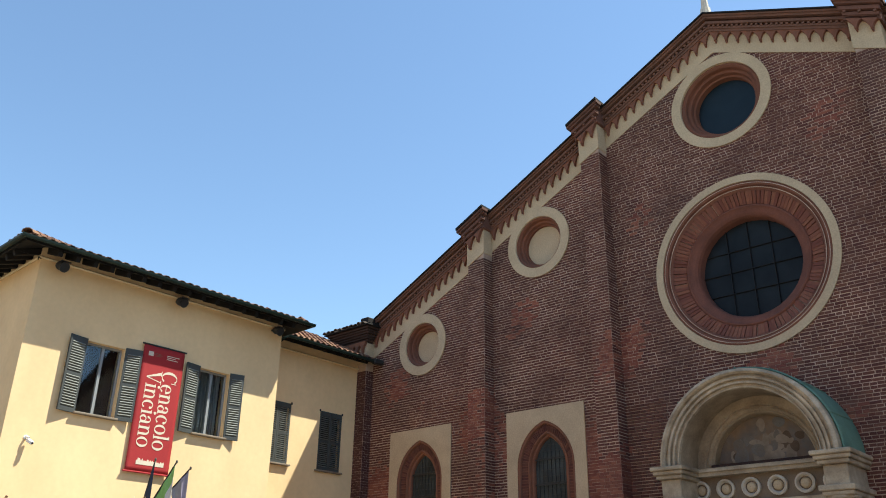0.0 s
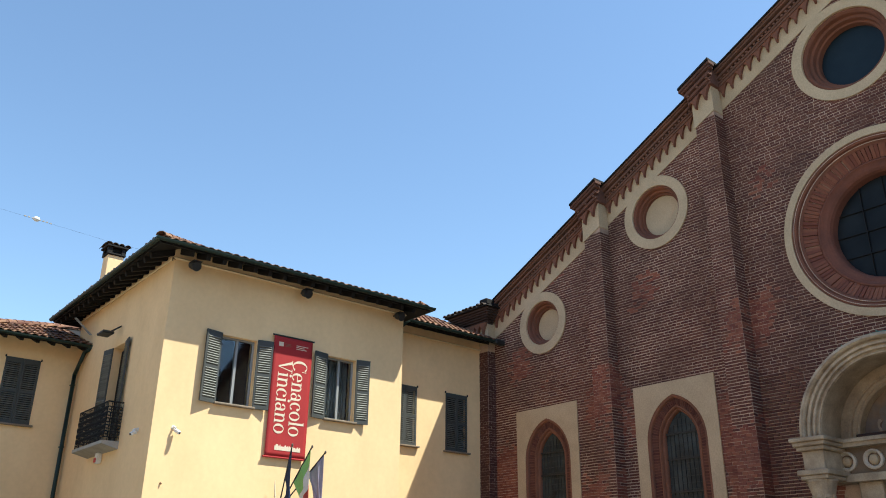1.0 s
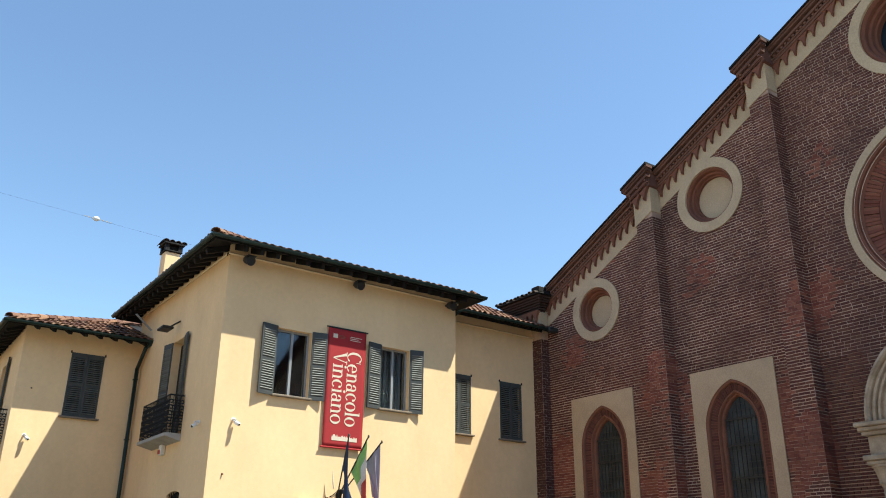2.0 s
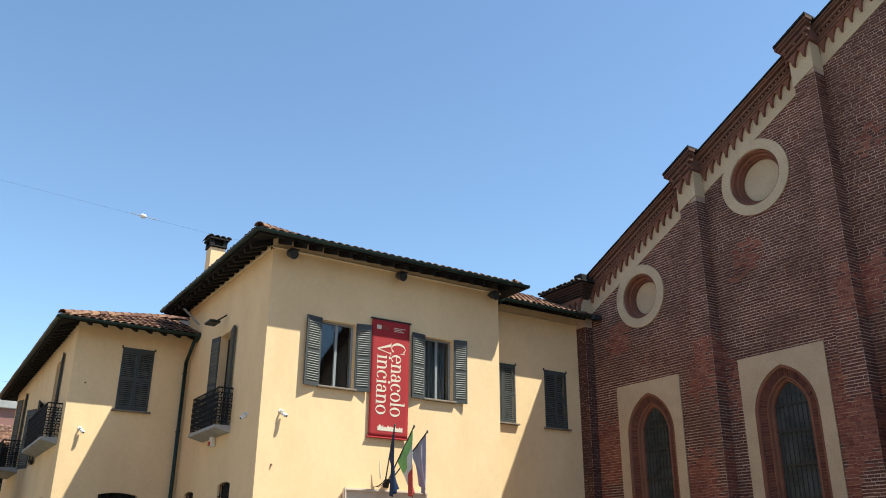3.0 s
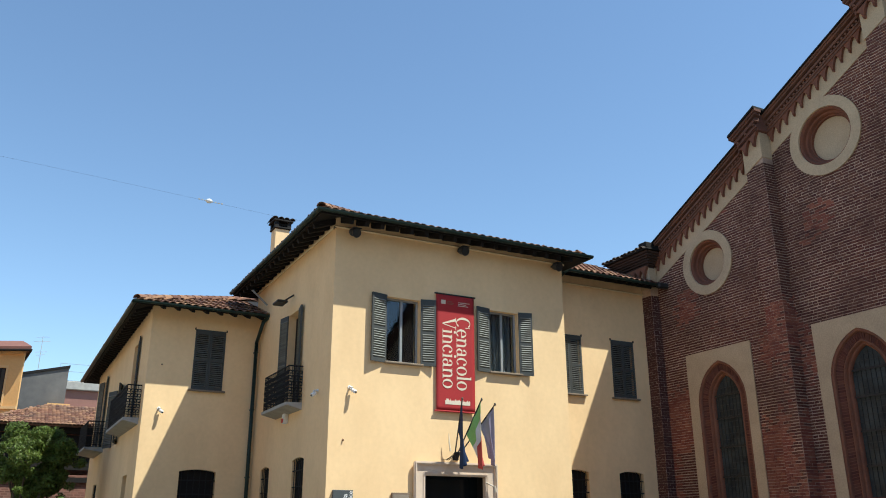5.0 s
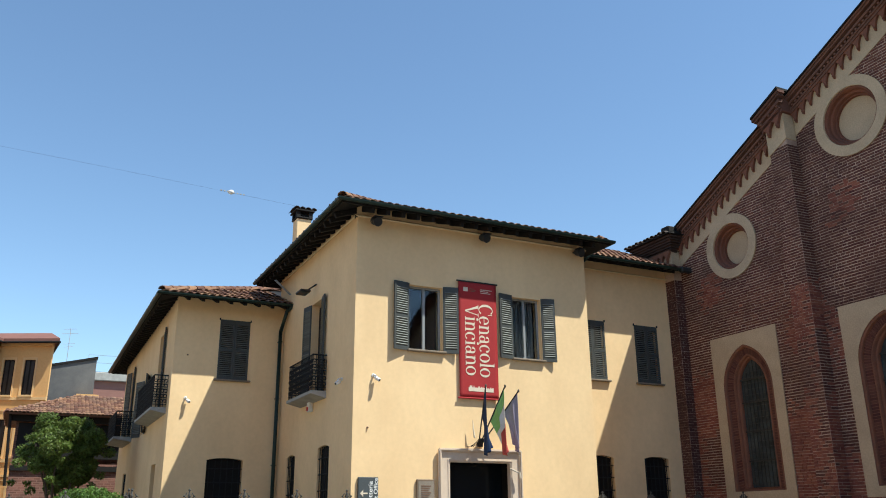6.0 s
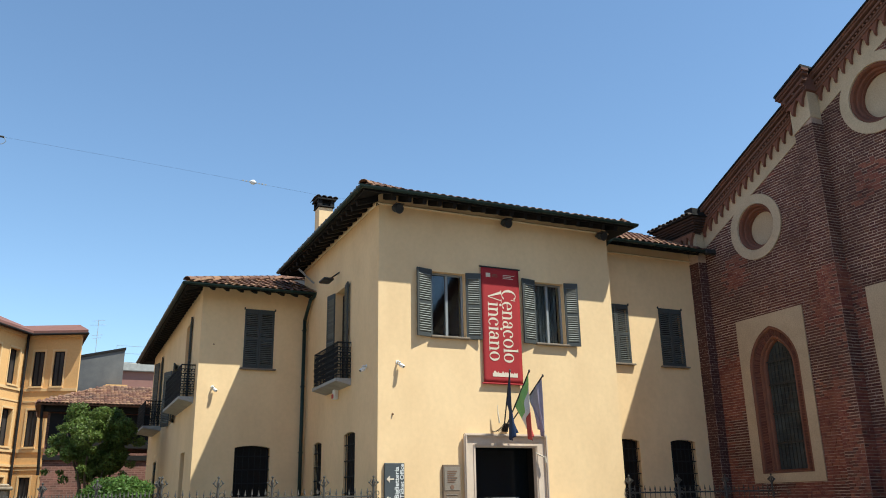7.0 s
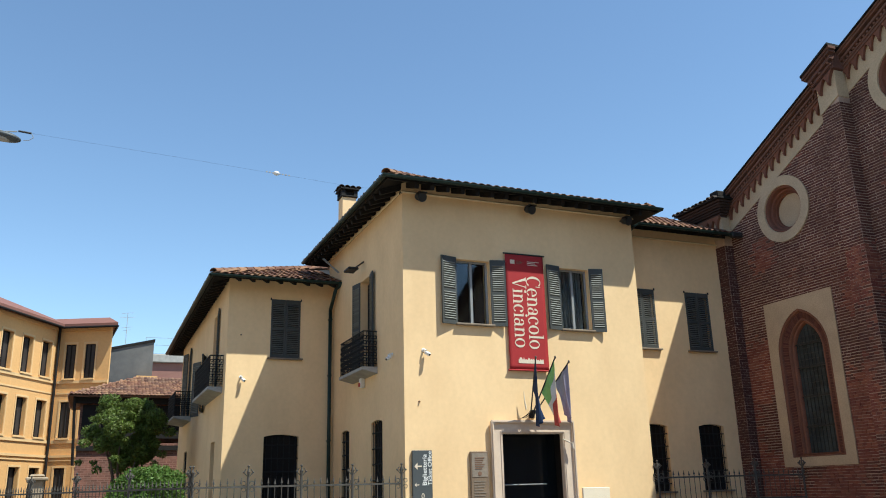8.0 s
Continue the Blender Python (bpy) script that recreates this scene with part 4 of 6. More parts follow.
part("hook", tube(tube(bmesh.new(), (6.2, 17.0, 8.27), (6.12, 16.93, 8.27), 0.012, 6), (6.12, 16.93, 8.27), (6.12, 16.93, 8.2), 0.012, 6), IRON, cable)
lamp = thing("street_lamp", (-1.95, 16, 8.05), "grey oval street lamp hung on a cable", "street lamp")
bm = bmesh.new()
bmesh.ops.create_uvsphere(bm, u_segments=18, v_segments=10, radius=0.3, matrix=pose(-1.98, 16, 8.08, 0, 8, 0) @ Matrix.Diagonal((1.1, 0.6, 0.28, 1)))
part("head", bm, SIGN_GREY, lamp, smooth=True)
bm = bmesh.new()
bmesh.ops.create_uvsphere(bm, u_segments=16, v_segments=8, radius=0.2, matrix=pose(-2.02, 15.98, 8.03, 0, 8, 0) @ Matrix.Diagonal((1.0, 0.62, 0.24, 1)))
part("lens", bm, CONCRETE, lamp, smooth=True)
part("bracket", tube(tube(bmesh.new(), (-2.25, 15.97, 8.28), (-1.98, 16, 8.17), 0.014, 6), (-1.98, 16, 8.17), (-1.74, 16.02, 8.21), 0.014, 6), FRAME_PAINT, lamp)
part("tension_piece", tube(bmesh.new(), (-1.72, 16.0, 8.215), (-1.5, 16.0, 8.20), 0.02, 8), BLACK_PLASTIC, lamp)
part("lead", bent([(-1.5, 16, 8.2), (-1.46, 16, 8.12), (-1.52, 16, 8.06), (-1.62, 16, 8.04)], 0.006, 5), FRAME_PAINT, lamp)

# ---- church ----
church = thing("brick_church", (17.5, 6.34, 0), "dark red brick church front with gabled roofline and round windows", "church")
CX, CY = 16.8, 6.34
SLOPE = 0.485
Y_END, Y_LEFT = -5.9, 19.1


def gable(y, z0=14.31):
    return z0 - SLOPE * abs(y - CY)


def mir(y):
    return 2 * CY - y


WALL_OUT = [(Y_END, 0), (Y_LEFT, 0), (Y_LEFT, gable(Y_LEFT, 15.3)), (CY, 15.3), (Y_END, gable(Y_END, 15.3))]
ROSE = (CY, 8.74)
OCULUS = (CY, 12.93)
BLIND = [(11.76, 10.76, 1.0, 0.74), (15.97, 8.71, 0.91, 0.65), (mir(11.76), 10.76, 1.0, 0.74)]
LANCETS = [(15.97, 17.13, 14.82), (11.77, 12.93, 10.60), (mir(11.77), mir(10.60), mir(12.93))]
L_SILL, L_SPRING, L_TIP, L_HALF = 2.2, 4.85, 5.95, 0.84
PILASTERS = [(13.36, 13.92, 0.38), (9.50, 10.05, 0.40), (mir(10.05), mir(9.50), 0.40), (18.02, 19.2, 0.30)]
holes = [circle(*ROSE, 1.9, 64), circle(*OCULUS, 1.0)]
holes += [circle(y, z, r) for y, z, _, r in BLIND]
holes += [pointed(c, L_HALF, L_SILL, L_SPRING, L_TIP) for c, _, _ in LANCETS]
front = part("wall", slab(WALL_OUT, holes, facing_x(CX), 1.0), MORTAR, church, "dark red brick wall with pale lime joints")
part("nave_body", slab([(Y_END + 0.1, 0), (Y_LEFT - 0.1, 0), (Y_LEFT - 0.1, gable(Y_LEFT, 15.1)), (CY, 15.1), (Y_END + 0.1, gable(Y_END, 15.1))], [], facing_x(CX + 1.004), 24), FAR_BRICK, church)


def sloped(y0, y1, off0, off1, x0, x1):
    """A bar that follows the gable's slope between heights off0 and off1 above the plaster's lower edge."""
    if (y0 - CY) * (y1 - CY) < 0:
        poly = [(y0, gable(y0) + off0), (CY, 14.31 + off0), (y1, gable(y1) + off0), (y1, gable(y1) + off1), (CY, 14.31 + off1), (y0, gable(y0) + off1)]
    else:
        poly = [(y0, gable(y0) + off0), (y1, gable(y1) + off0), (y1, gable(y1) + off1), (y0, gable(y0) + off1)]
    return slab(poly, [], facing_x(x0), x1 - x0)


# plaster band, then the stepped brick cornice, then the same stepping out over every pilaster
part("plaster_band", sloped(Y_END, Y_LEFT, 0, 0.72, CX - 0.03, CX - 0.004), PLASTER, church, "grey-beige plaster band under the cornice")
STEPS = [(0.58, 0.65, 0.13), (0.65, 0.71, 0.16), (0.77, 0.84, 0.21), (0.90, 0.96, 0.26), (0.96, 1.01, 0.30)]
cornice = part("cornice", sloped(Y_END, Y_LEFT, 0.56, 1.0, CX - 0.10, CX - 0.002), CORNICE_BRICK, church, "stepped moulded brick cornice")
for lo, hi, out in STEPS:
    part("moulding", sloped(Y_END, Y_LEFT + 0.05, lo, hi, CX - out, CX - 0.102 + 0.0), CORNICE_BRICK, cornice)
part("coping", sloped(Y_END, Y_LEFT + 0.1, 1.01, 1.05, CX - 0.34, CX + 1.1), DARK_WOOD, cornice, "dark slate coping")
DENTIL = finish(boxed(-0.12, 0, -0.028, 0.028, 0, 0.05), "dentil")


def corbel_shape(sign):
    """One hanging tooth of the arched frieze: its head follows the slope, its flanks are hollow arcs."""
    w, h = 0.13, 0.29
    n = 6
    pts = []
    for k in range(n + 1):
        s = k / n
        pts.append((-w + (w - 0.012) * s, -h * (0.35 * s + 0.65 * (1 - math.sqrt(max(0, 1 - s * s))))))
    pts += [(-u, v) for u, v in reversed(pts)]
    pts = [(u, v - sign * SLOPE * u * (1 - 0.6 * abs(v) / h)) for u, v in pts]
    top = [(w, 0.07 - sign * SLOPE * w), (-w, 0.07 + sign * SLOPE * w)]
    return finish(slab(pts + top, [], lambda u, v, d: (d, u, v), 0.10), "corbel")


CORBEL = {1: corbel_shape(1), -1: corbel_shape(-1), 0: corbel_shape(0)}
CORBEL_CURL = finish(tube(bmesh.new(), (0.02, 0, 0), (-0.03, 0, 0), 0.03, 8, 0.015), "curl")


def frieze(y0, y1, x, parent):
    n = max(1, round(abs(y1 - y0) / 0.26))
    step = (y1 - y0) / n
    for k in range(n):
        y = y0 + (k + 0.5) * step
        c = part("corbel", CORBEL[1 if y > CY else -1], TERRACOTTA, parent, m=pose(x - 0.10, y, gable(y) + 0.56) @ Matrix.Diagonal((1, abs(step) / 0.26, 1, 1)))
        part("curl", CORBEL_CURL, TERRACOTTA, c, m=pose(0.0, 0, -0.235))


bays = [(18.0, 13.92), (13.36, 10.05), (9.50, CY), (CY, mir(9.50)), (mir(10.05), mir(13.4))]
for a, b in bays:
    frieze(a, b, CX - 0.004, cornice)
    n = int(abs(a - b) / 0.11)
    for k in range(n):
        y = a + (b - a) * (k + 0.5) / n
        for off, out in ((0.72, 0.185),):
            part("dentil", DENTIL, CORNICE_BRICK, cornice, m=pose(CX - out + 0.12, y, gable(y) + off - 0.02))

for y0, y1, out in PILASTERS:
    top = (8.5, 8.5) if y0 > 18 else (gable(y1), gable(y0))
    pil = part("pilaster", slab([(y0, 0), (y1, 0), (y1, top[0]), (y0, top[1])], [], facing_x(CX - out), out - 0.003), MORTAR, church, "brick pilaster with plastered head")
    px = CX - out
    if y0 > 18:
        # the corner pilaster carries a level, stepped brick capital under a little tiled roof
        part("plaster_band", boxed(px - 0.03, CX - 0.035, y0 - 0.03, y1 + 0.03, 8.45, 9.12), PLASTER, pil)
        for k in range(7):
            o = 0.03 + 0.05 * k
            part("moulding", boxed(px - o, CX - 0.12, y0 - 1.05 * o, y1 + o, 9.08 + 0.062 * k, 9.08 + 0.062 * (k + 1) - (0.012 if k % 2 else 0)), BLACK_BROWN_BRICK, pil)
        for k in range(5):
            part("corbel", CORBEL[0], TERRACOTTA, pil, m=pose(px - 0.12, y0 + (y1 - y0) * (k + 0.5) / 5, 9.06))
        part("coping", boxed(px - 0.42, CX + 0.2, y0 - 0.42, y1 + 0.42, 9.515, 9.555, bevel=0.01), DARK_WOOD, pil, "dark slab under old tiles")
        part("coping", slab([(px - 0.38, 9.555), (CX - 0.05, 9.72), (CX - 0.05, 9.555)], [], lambda u, v, d: (u, y0 - 0.38 + d, v), y1 - y0 + 0.76), DARK_WOOD, pil)
        continue
    part("plaster_band", sloped(y0 - 0.022, y1 + 0.022, -0.14, 0.72, px - 0.03, CX - 0.035), PLASTER, pil)
    part("ressaut", sloped(y0 - 0.08, y1 + 0.08, 0.56, 1.03, px - 0.10, CX - 0.12), CORNICE_BRICK, pil)
    for lo, hi, o in STEPS:
        part("moulding", sloped(y0 - o + 0.1, y1 + o - 0.1, lo, hi + 0.02, px - o, px - 0.06), CORNICE_BRICK, pil)
    part("coping", sloped(y0 - 0.2, y1 + 0.2, 1.03, 1.09, px - 0.34, CX + 0.2), DARK_WOOD, pil, "dark slate coping")
    frieze(y0 - 0.02, y1 + 0.02, px - 0.03, pil)
    for k in range(3):
        y = y0 - 0.15 + (y1 - y0 + 0.3) * (k + 0.5) / 3
        part("dentil", DENTIL, CORNICE_BRICK, pil, m=pose(px - 0.08, y, gable(y) + 0.71))
# broken old tiles on the left corner of the cornice
for k in range(11):
    part("corner_tile", DARK_TILE, None, church, m=pose(CX - 0.76 + 0.02 * (k % 3), 19.56 - 0.175 * k, 9.56 + 0.012 * (k % 2), 14, 0, -90 + 5 * (k % 3 - 1)) @ Matrix.Scale(0.8, 4))
part("corner_block", boxed(CX - 0.62, CX - 0.28, 17.72, 18.06, 9.60, 9.80, bevel=0.03), DARK_WOOD, church, "dark broken brick block")
part("gutter_end", boxed(16.42, 16.80, 17.56, 17.72, 8.36, 8.52, bevel=0.03), BLACK_PLASTIC, house, "dark metal gutter outlet")
# small stone finial on the peak
part("finial", tube(tube(bmesh.new(), (CX - 0.1, CY, 15.3), (CX - 0.1, CY, 15.6), 0.16, 10, 0.12), (CX - 0.1, CY, 15.6), (CX - 0.1, CY, 16.4), 0.1, 10, 0.05), STONE, church)


def ring(profile, y, z, material, parent, name="ring", label="", n=64):
    return part(name, turned(profile, y, z, n), material, parent, label)


def disc(y, z, r, x, n=48, deep=0.03):
    return slab(circle(y, z, r, n), [], facing_x(x), deep)


# rose window
rose = ring([(2.07, CX - 0.004), (2.07, CX - 0.045), (1.90, CX - 0.045), (1.89, CX + 0.1)], *ROSE, PLASTER, church, "rose_window", "large round window in a red brick ring")
ring([(1.895, CX + 0.05), (1.89, CX - 0.02), (1.84, CX - 0.035), (1.80, CX - 0.01), (1.79, CX + 0.04), (1.74, CX + 0.03), (1.70, CX + 0.07), (1.69, CX + 0.2)], *ROSE, TERRACOTTA, rose, "moulding")
ROSE_REVEAL = material("plain_rose_reveal", (0.195, 0.075, 0.051), 0.9, second=(0.105, 0.045, 0.034), scale=2.2, amount=0.8, fine=30)
VOUSSOIR = material("rose_brick", (0.23, 0.082, 0.052), 0.9, second=(0.12, 0.05, 0.036), scale=5, amount=0.7, fine=40, objects=0.2)


def wedge_shape(r0, r1, x0, x1, n):
    """One brick on edge of a splayed ring with n of them."""
    bm = bmesh.new()
    h0, h1 = r0 * math.pi / n * 0.86, r1 * math.pi / n * 0.86
    vs = [bm.verts.new(p) for p in ((x0, -h0, r0), (x0, h0, r0), (x1, h1, r1), (x1, -h1, r1), (x0 + 0.2, -h0, r0), (x0 + 0.2, h0, r0), (x1 + 0.2, h1, r1), (x1 + 0.2, -h1, r1))]
    for f in ((0, 1, 2, 3), (0, 3, 7, 4), (1, 5, 6, 2), (3, 2, 6, 7), (0, 4, 5, 1)):
        bm.faces.new([vs[i] for i in f])
    return finish(bm, "voussoir")


for r0, r1, x0, x1, n, shift in ((1.695, 1.42, 0.07, 0.195, 116, 0),):
    shape = wedge_shape(r0, r1, x0, x1, n)
    for k in range(n):
        part("voussoir", shape, VOUSSOIR, rose, m=pose(CX + rng.uniform(-0.012, 0.012), *ROSE, 360 * k / n + shift + rng.uniform(-0.4, 0.4)))
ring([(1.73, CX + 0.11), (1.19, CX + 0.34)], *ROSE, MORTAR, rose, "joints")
ring([(1.425, CX + 0.21), (1.40, CX + 0.175), (1.37, CX + 0.17), (1.34, CX + 0.20), (1.30, CX + 0.225), (1.24, CX + 0.25), (1.19, CX + 0.29), (1.16, CX + 0.36), (1.14, CX + 0.62)], *ROSE, ROSE_REVEAL, rose, "inner_ring")
for r, x in ((1.845, -0.037), (1.755, 0.020)):
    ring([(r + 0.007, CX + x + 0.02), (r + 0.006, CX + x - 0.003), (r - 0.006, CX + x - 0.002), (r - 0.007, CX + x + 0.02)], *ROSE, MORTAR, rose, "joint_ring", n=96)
part("glass", disc(*ROSE, 1.15, CX + 0.55), ROSE_GLASS, rose, "dark leaded glass")
for k in range(-1, 2):
    half = math.sqrt(1.14 ** 2 - (0.5 * k) ** 2)
    part("glazing_bar", boxed(CX + 0.50, CX + 0.55, CY + 0.5 * k - 0.006, CY + 0.5 * k + 0.006, ROSE[1] - half, ROSE[1] + half), IRON, rose)
    part("glazing_bar", boxed(CX + 0.51, CX + 0.55, CY - half, CY + half, ROSE[1] + 0.5 * k - 0.006, ROSE[1] + 0.5 * k + 0.006), IRON, rose)
# upper oculus
ocu = ring([(1.24, CX - 0.004), (1.24, CX - 0.045), (1.0, CX - 0.045), (0.99, CX + 0.1)], *OCULUS, PLASTER, church, "round_window", "round window with plaster ring and brick splay")
ring([(0.995, CX + 0.02), (0.94, CX + 0.0), (0.90, CX + 0.05), (0.885, CX + 0.16), (0.82, CX + 0.17), (0.80, CX + 0.28), (0.75, CX + 0.29), (0.735, CX + 0.5)], *OCULUS, TERRACOTTA, ocu, "splay")
BLUE_GLASS = material("dark_blue_glass", (0.008, 0.016, 0.023), 0.35, second=(0.013, 0.024, 0.032), scale=3, amount=0.6, spec=0.25)
part("glass", disc(*OCULUS, 0.745, CX + 0.44), BLUE_GLASS, ocu, "dark blue glass")
# blind round panels
for y, z, ro, ri in BLIND:
    b = ring([(ro, CX - 0.003), (ro, CX - 0.05), (ri, CX - 0.05), (ri - 0.01, CX + 0.05)], y, z, PLASTER, church, "round_panel", "blind round panel with brick splay and plaster disc")
    ring([(ri, CX + 0.0), (ri - 0.04, CX - 0.015), (ri - 0.07, CX + 0.03), (ri - 0.08, CX + 0.12), (ri - 0.13, CX + 0.13), (ri - 0.15, CX + 0.22), (ri - 0.18, CX + 0.22), (ri - 0.19, CX + 0.33)], y, z, TERRACOTTA, b, "splay")
    part("disc", disc(y, z, ri - 0.17, CX + 0.3), PLASTER, b, "pale plaster disc")


# pointed windows
br = random.Random(11)
ARCH_BRICK = material("arch_brick", (0.135, 0.05, 0.036), 0.9, second=(0.085, 0.038, 0.03), scale=5, amount=0.7, fine=40, objects=0.2)
def lancet(c, y_hi, y_lo):
    win = part("pointed_window", slab(rect(y_lo, y_hi, 1.97, 6.27), [pointed(c, L_HALF, L_SILL, L_SPRING, L_TIP)], facing_x(CX - 0.04), 0.037), PLASTER, church, "tall pointed window in a plaster panel")
    orders = [(0.84, CX - 0.03), (0.83, CX - 0.02), (0.80, CX - 0.035), (0.77, CX - 0.015), (0.755, CX + 0.05), (0.60, CX + 0.085), (0.585, CX + 0.06), (0.555, CX + 0.055), (0.535, CX + 0.09), (0.525, CX + 0.13), (0.50, CX + 0.12), (0.475, CX + 0.14), (0.46, CX + 0.18), (0.45, CX + 0.32)]
    bm = bmesh.new()
    loops = []
    for half, x in orders:
        k = (L_HALF - half)
        loops.append([bm.verts.new((x, u, v)) for u, v in pointed(c, half, L_SILL + 0.25 * k, L_SPRING, L_TIP - 1.0 * k)])
    for p, q in zip(loops, loops[1:]):
        for j in range(len(p)):
            bm.faces.new((p[j], p[(j + 1) % len(p)], q[(j + 1) % len(p)], q[j]))
    part("reveal", bm, TERRACOTTA, win, "moulded red terracotta reveal")
    # bricks on edge round the opening
    outer = [pointed(c, h, L_SILL + 0.25 * (L_HALF - h), L_SPRING, L_TIP - (L_HALF - h)) for h in (0.755, 0.605)]
    for seg in range(1, len(outer[0])):
        ends = [(Vector(o[seg]), Vector(o[(seg + 1) % len(o)])) for o in outer]
        n = max(1, round((ends[0][1] - ends[0][0]).length / 0.07))
        for q in range(n):
            bm = bmesh.new()
            lift = br.uniform(0.0, 0.008)
            vs = []
            for back in (0.0, 0.05):
                for (a, b), x in zip(ends, (CX + 0.036, CX + 0.070)):
                    for s in ((q + 0.1) / n, (q + 0.9) / n):
                        p = a.lerp(b, s)
                        vs.append(bm.verts.new((x - lift + back, p.x, p.y)))
            for f in ((0, 1, 3, 2), (0, 2, 6, 4), (1, 5, 7, 3), (2, 3, 7, 6), (0, 4, 5, 1)):
                bm.faces.new([vs[i] for i in f])
            part("voussoir", bm, ARCH_BRICK, win)
    half = 0.46
    top = L_TIP - 1.0 * (L_HALF - half)
    part("glass", slab(pointed(c, half, L_SILL + 0.08, L_SPRING, top), [], facing_x(CX + 0.22), 0.03), OLD_GLASS, win, "dark leaded glass")
    bm = bmesh.new()
    for k in range(-3, 4):
        y = c + 0.12 * k
        hi = L_SPRING + (top - L_SPRING) * (1 - (abs(0.12 * k) / half) ** 1.3)
        box(bm, CX + 0.205, CX + 0.22, y - 0.007, y + 0.007, L_SILL + 0.1, hi)
    z = L_SILL + 0.2
    while z < top - 0.15:
        wdt = half if z < L_SPRING else half * max(0.1, 1 - ((z - L_SPRING) / (top - L_SPRING)) ** 1.6)
        box(bm, CX + 0.208, CX + 0.22, c - wdt, c + wdt, z - 0.006, z + 0.006)
        z += 0.15
    part("leading", bm, LEAD, win, "dull lead strips")
    for z in (2.95, 3.7, 4.45, 5.05):
        part("saddle_bar", boxed(CX + 0.17, CX + 0.20, c - 0.45, c + 0.45, z - 0.02, z + 0.02), BLACK_PLASTIC, win)


for c, y_hi, y_lo in LANCETS:
    lancet(c, y_hi, y_lo)

# ---- portal ----
PX, PY, PZ = 15.6, 6.39, 4.32
portal = thing("church_portal", (16.2, PY, 0), "pale stone porch with round arch and green copper roof", "portal")
arch = part("arch", turned([(1.74, CX - 0.01), (1.74, PX + 0.06), (1.73, PX - 0.03), (1.67, PX - 0.06), (1.635, PX - 0.02), (1.62, PX + 0.05), (1.59, PX + 0.055), (1.58, PX + 0.0), (1.535, PX + 0.0), (1.525, PX + 0.07), (1.50, PX + 0.075), (1.49, PX + 0.03), (1.45, PX + 0.03), (1.44, PX + 0.10), (1.40, PX + 0.10), (1.395, PX + 0.07), (1.37, PX + 0.07), (1.36, PX + 0.14)], PY, PZ, 48, 0, math.pi), ARCH_STONE, portal, "carved pale stone archivolt")
# vault and inner arch take a darker brown than the arch front
part("vault", turned([(1.36, PX + 0.14), (1.37, CX - 0.01)], PY, PZ, 40, 0, math.pi), DARK_STONE, portal, "darker brown vault of the porch")
part("copper_roof", turned([(1.745, PX + 0.12), (1.765, PX + 0.10), (1.79, PX + 0.14), (1.82, CX - 0.02), (1.75, CX - 0.02)], PY, PZ, 40, 0, math.pi), COPPER, portal, "green patinated copper roof")
for k in range(1, 8):
    a = math.pi * k / 8
    part("copper_seam", tube(bmesh.new(), (PX + 0.08, PY + 1.79 * math.cos(a), PZ + 1.79 * math.sin(a)), (CX - 0.02, PY + 1.825 * math.cos(a), PZ + 1.825 * math.sin(a)), 0.014, 6), COPPER, portal)
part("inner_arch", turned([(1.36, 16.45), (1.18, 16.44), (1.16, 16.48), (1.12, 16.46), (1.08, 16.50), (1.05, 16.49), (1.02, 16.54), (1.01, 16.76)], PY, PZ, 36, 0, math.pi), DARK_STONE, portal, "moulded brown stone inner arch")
lun = part("lunette", slab([(PY + 1.36 * math.cos(math.pi * k / 30), PZ + 1.36 * math.sin(math.pi * k / 30)) for k in range(31)], [], facing_x(16.74), 0.05), FRESCO, portal, "faded brown wall painting")
fr = random.Random(21)
FRESCO_MATS = [FRESCO_PALE, material("fresco_blue_grey", (0.165, 0.16, 0.155), 0.9, second=(0.16, 0.115, 0.08), scale=3, amount=0.8), material("fresco_dark_brown", (0.125, 0.085, 0.06), 0.9, scale=5, amount=0.8)]
for k in range(46):
    # many small faded patches, paler towards the middle
    y, z = PY + fr.gauss(0, 0.42), PZ + 0.16 + abs(fr.gauss(0, 0.30))
    if math.hypot(y - PY, z - PZ) > 0.92:
        continue
    ry, rz = fr.uniform(0.05, 0.17), fr.uniform(0.06, 0.2)
    p1, p2 = fr.uniform(0, 6), fr.uniform(0, 6)
    blob = []
    for a in [2 * math.pi * q / 24 for q in range(24)]:
        f = 0.85 + 0.1 * math.sin(2 * a + p1) + 0.06 * math.sin(3 * a + p2)
        blob.append((y + ry * f * math.cos(a), max(PZ + 0.01, z + rz * f * math.sin(a))))
    mk = fr.choice((0, 0, 1)) if abs(y - PY) < 0.4 else fr.choice((2, 2, 0, 1))
    part("painted_patch", slab(blob, [], facing_x(16.7385 - 0.0003 * k), 0.0002), FRESCO_MATS[mk], lun)
# dark strip modelled in place of the shadow at the painting's foot
part("shadow_ledge", boxed(16.40, 16.735, PY - 1.04, PY + 1.04, 4.322, 4.40, bevel=0.015), BLACK_BROWN_BRICK, portal, "dark strip put in as the shadow below the painting")
part("entablature", slab(rect(PY - 1.75, PY + 1.75, 4.16, 4.32), [], facing_x(16.25), 0.53), PORTAL_STONE, portal)
part("entablature", slab(rect(PY - 1.62, PY + 1.62, 3.66, 4.16), [], facing_x(16.42), 0.36), PLAQUE, portal)
part("entablature", slab(rect(PY - 1.70, PY + 1.70, 3.52, 3.66), [], facing_x(16.3), 0.48), PORTAL_STONE, portal)
part("cornice_moulding", slab(rect(PY - 1.78, PY + 1.78, 4.24, 4.29), [], facing_x(16.2), 0.06), PORTAL_STONE, portal)
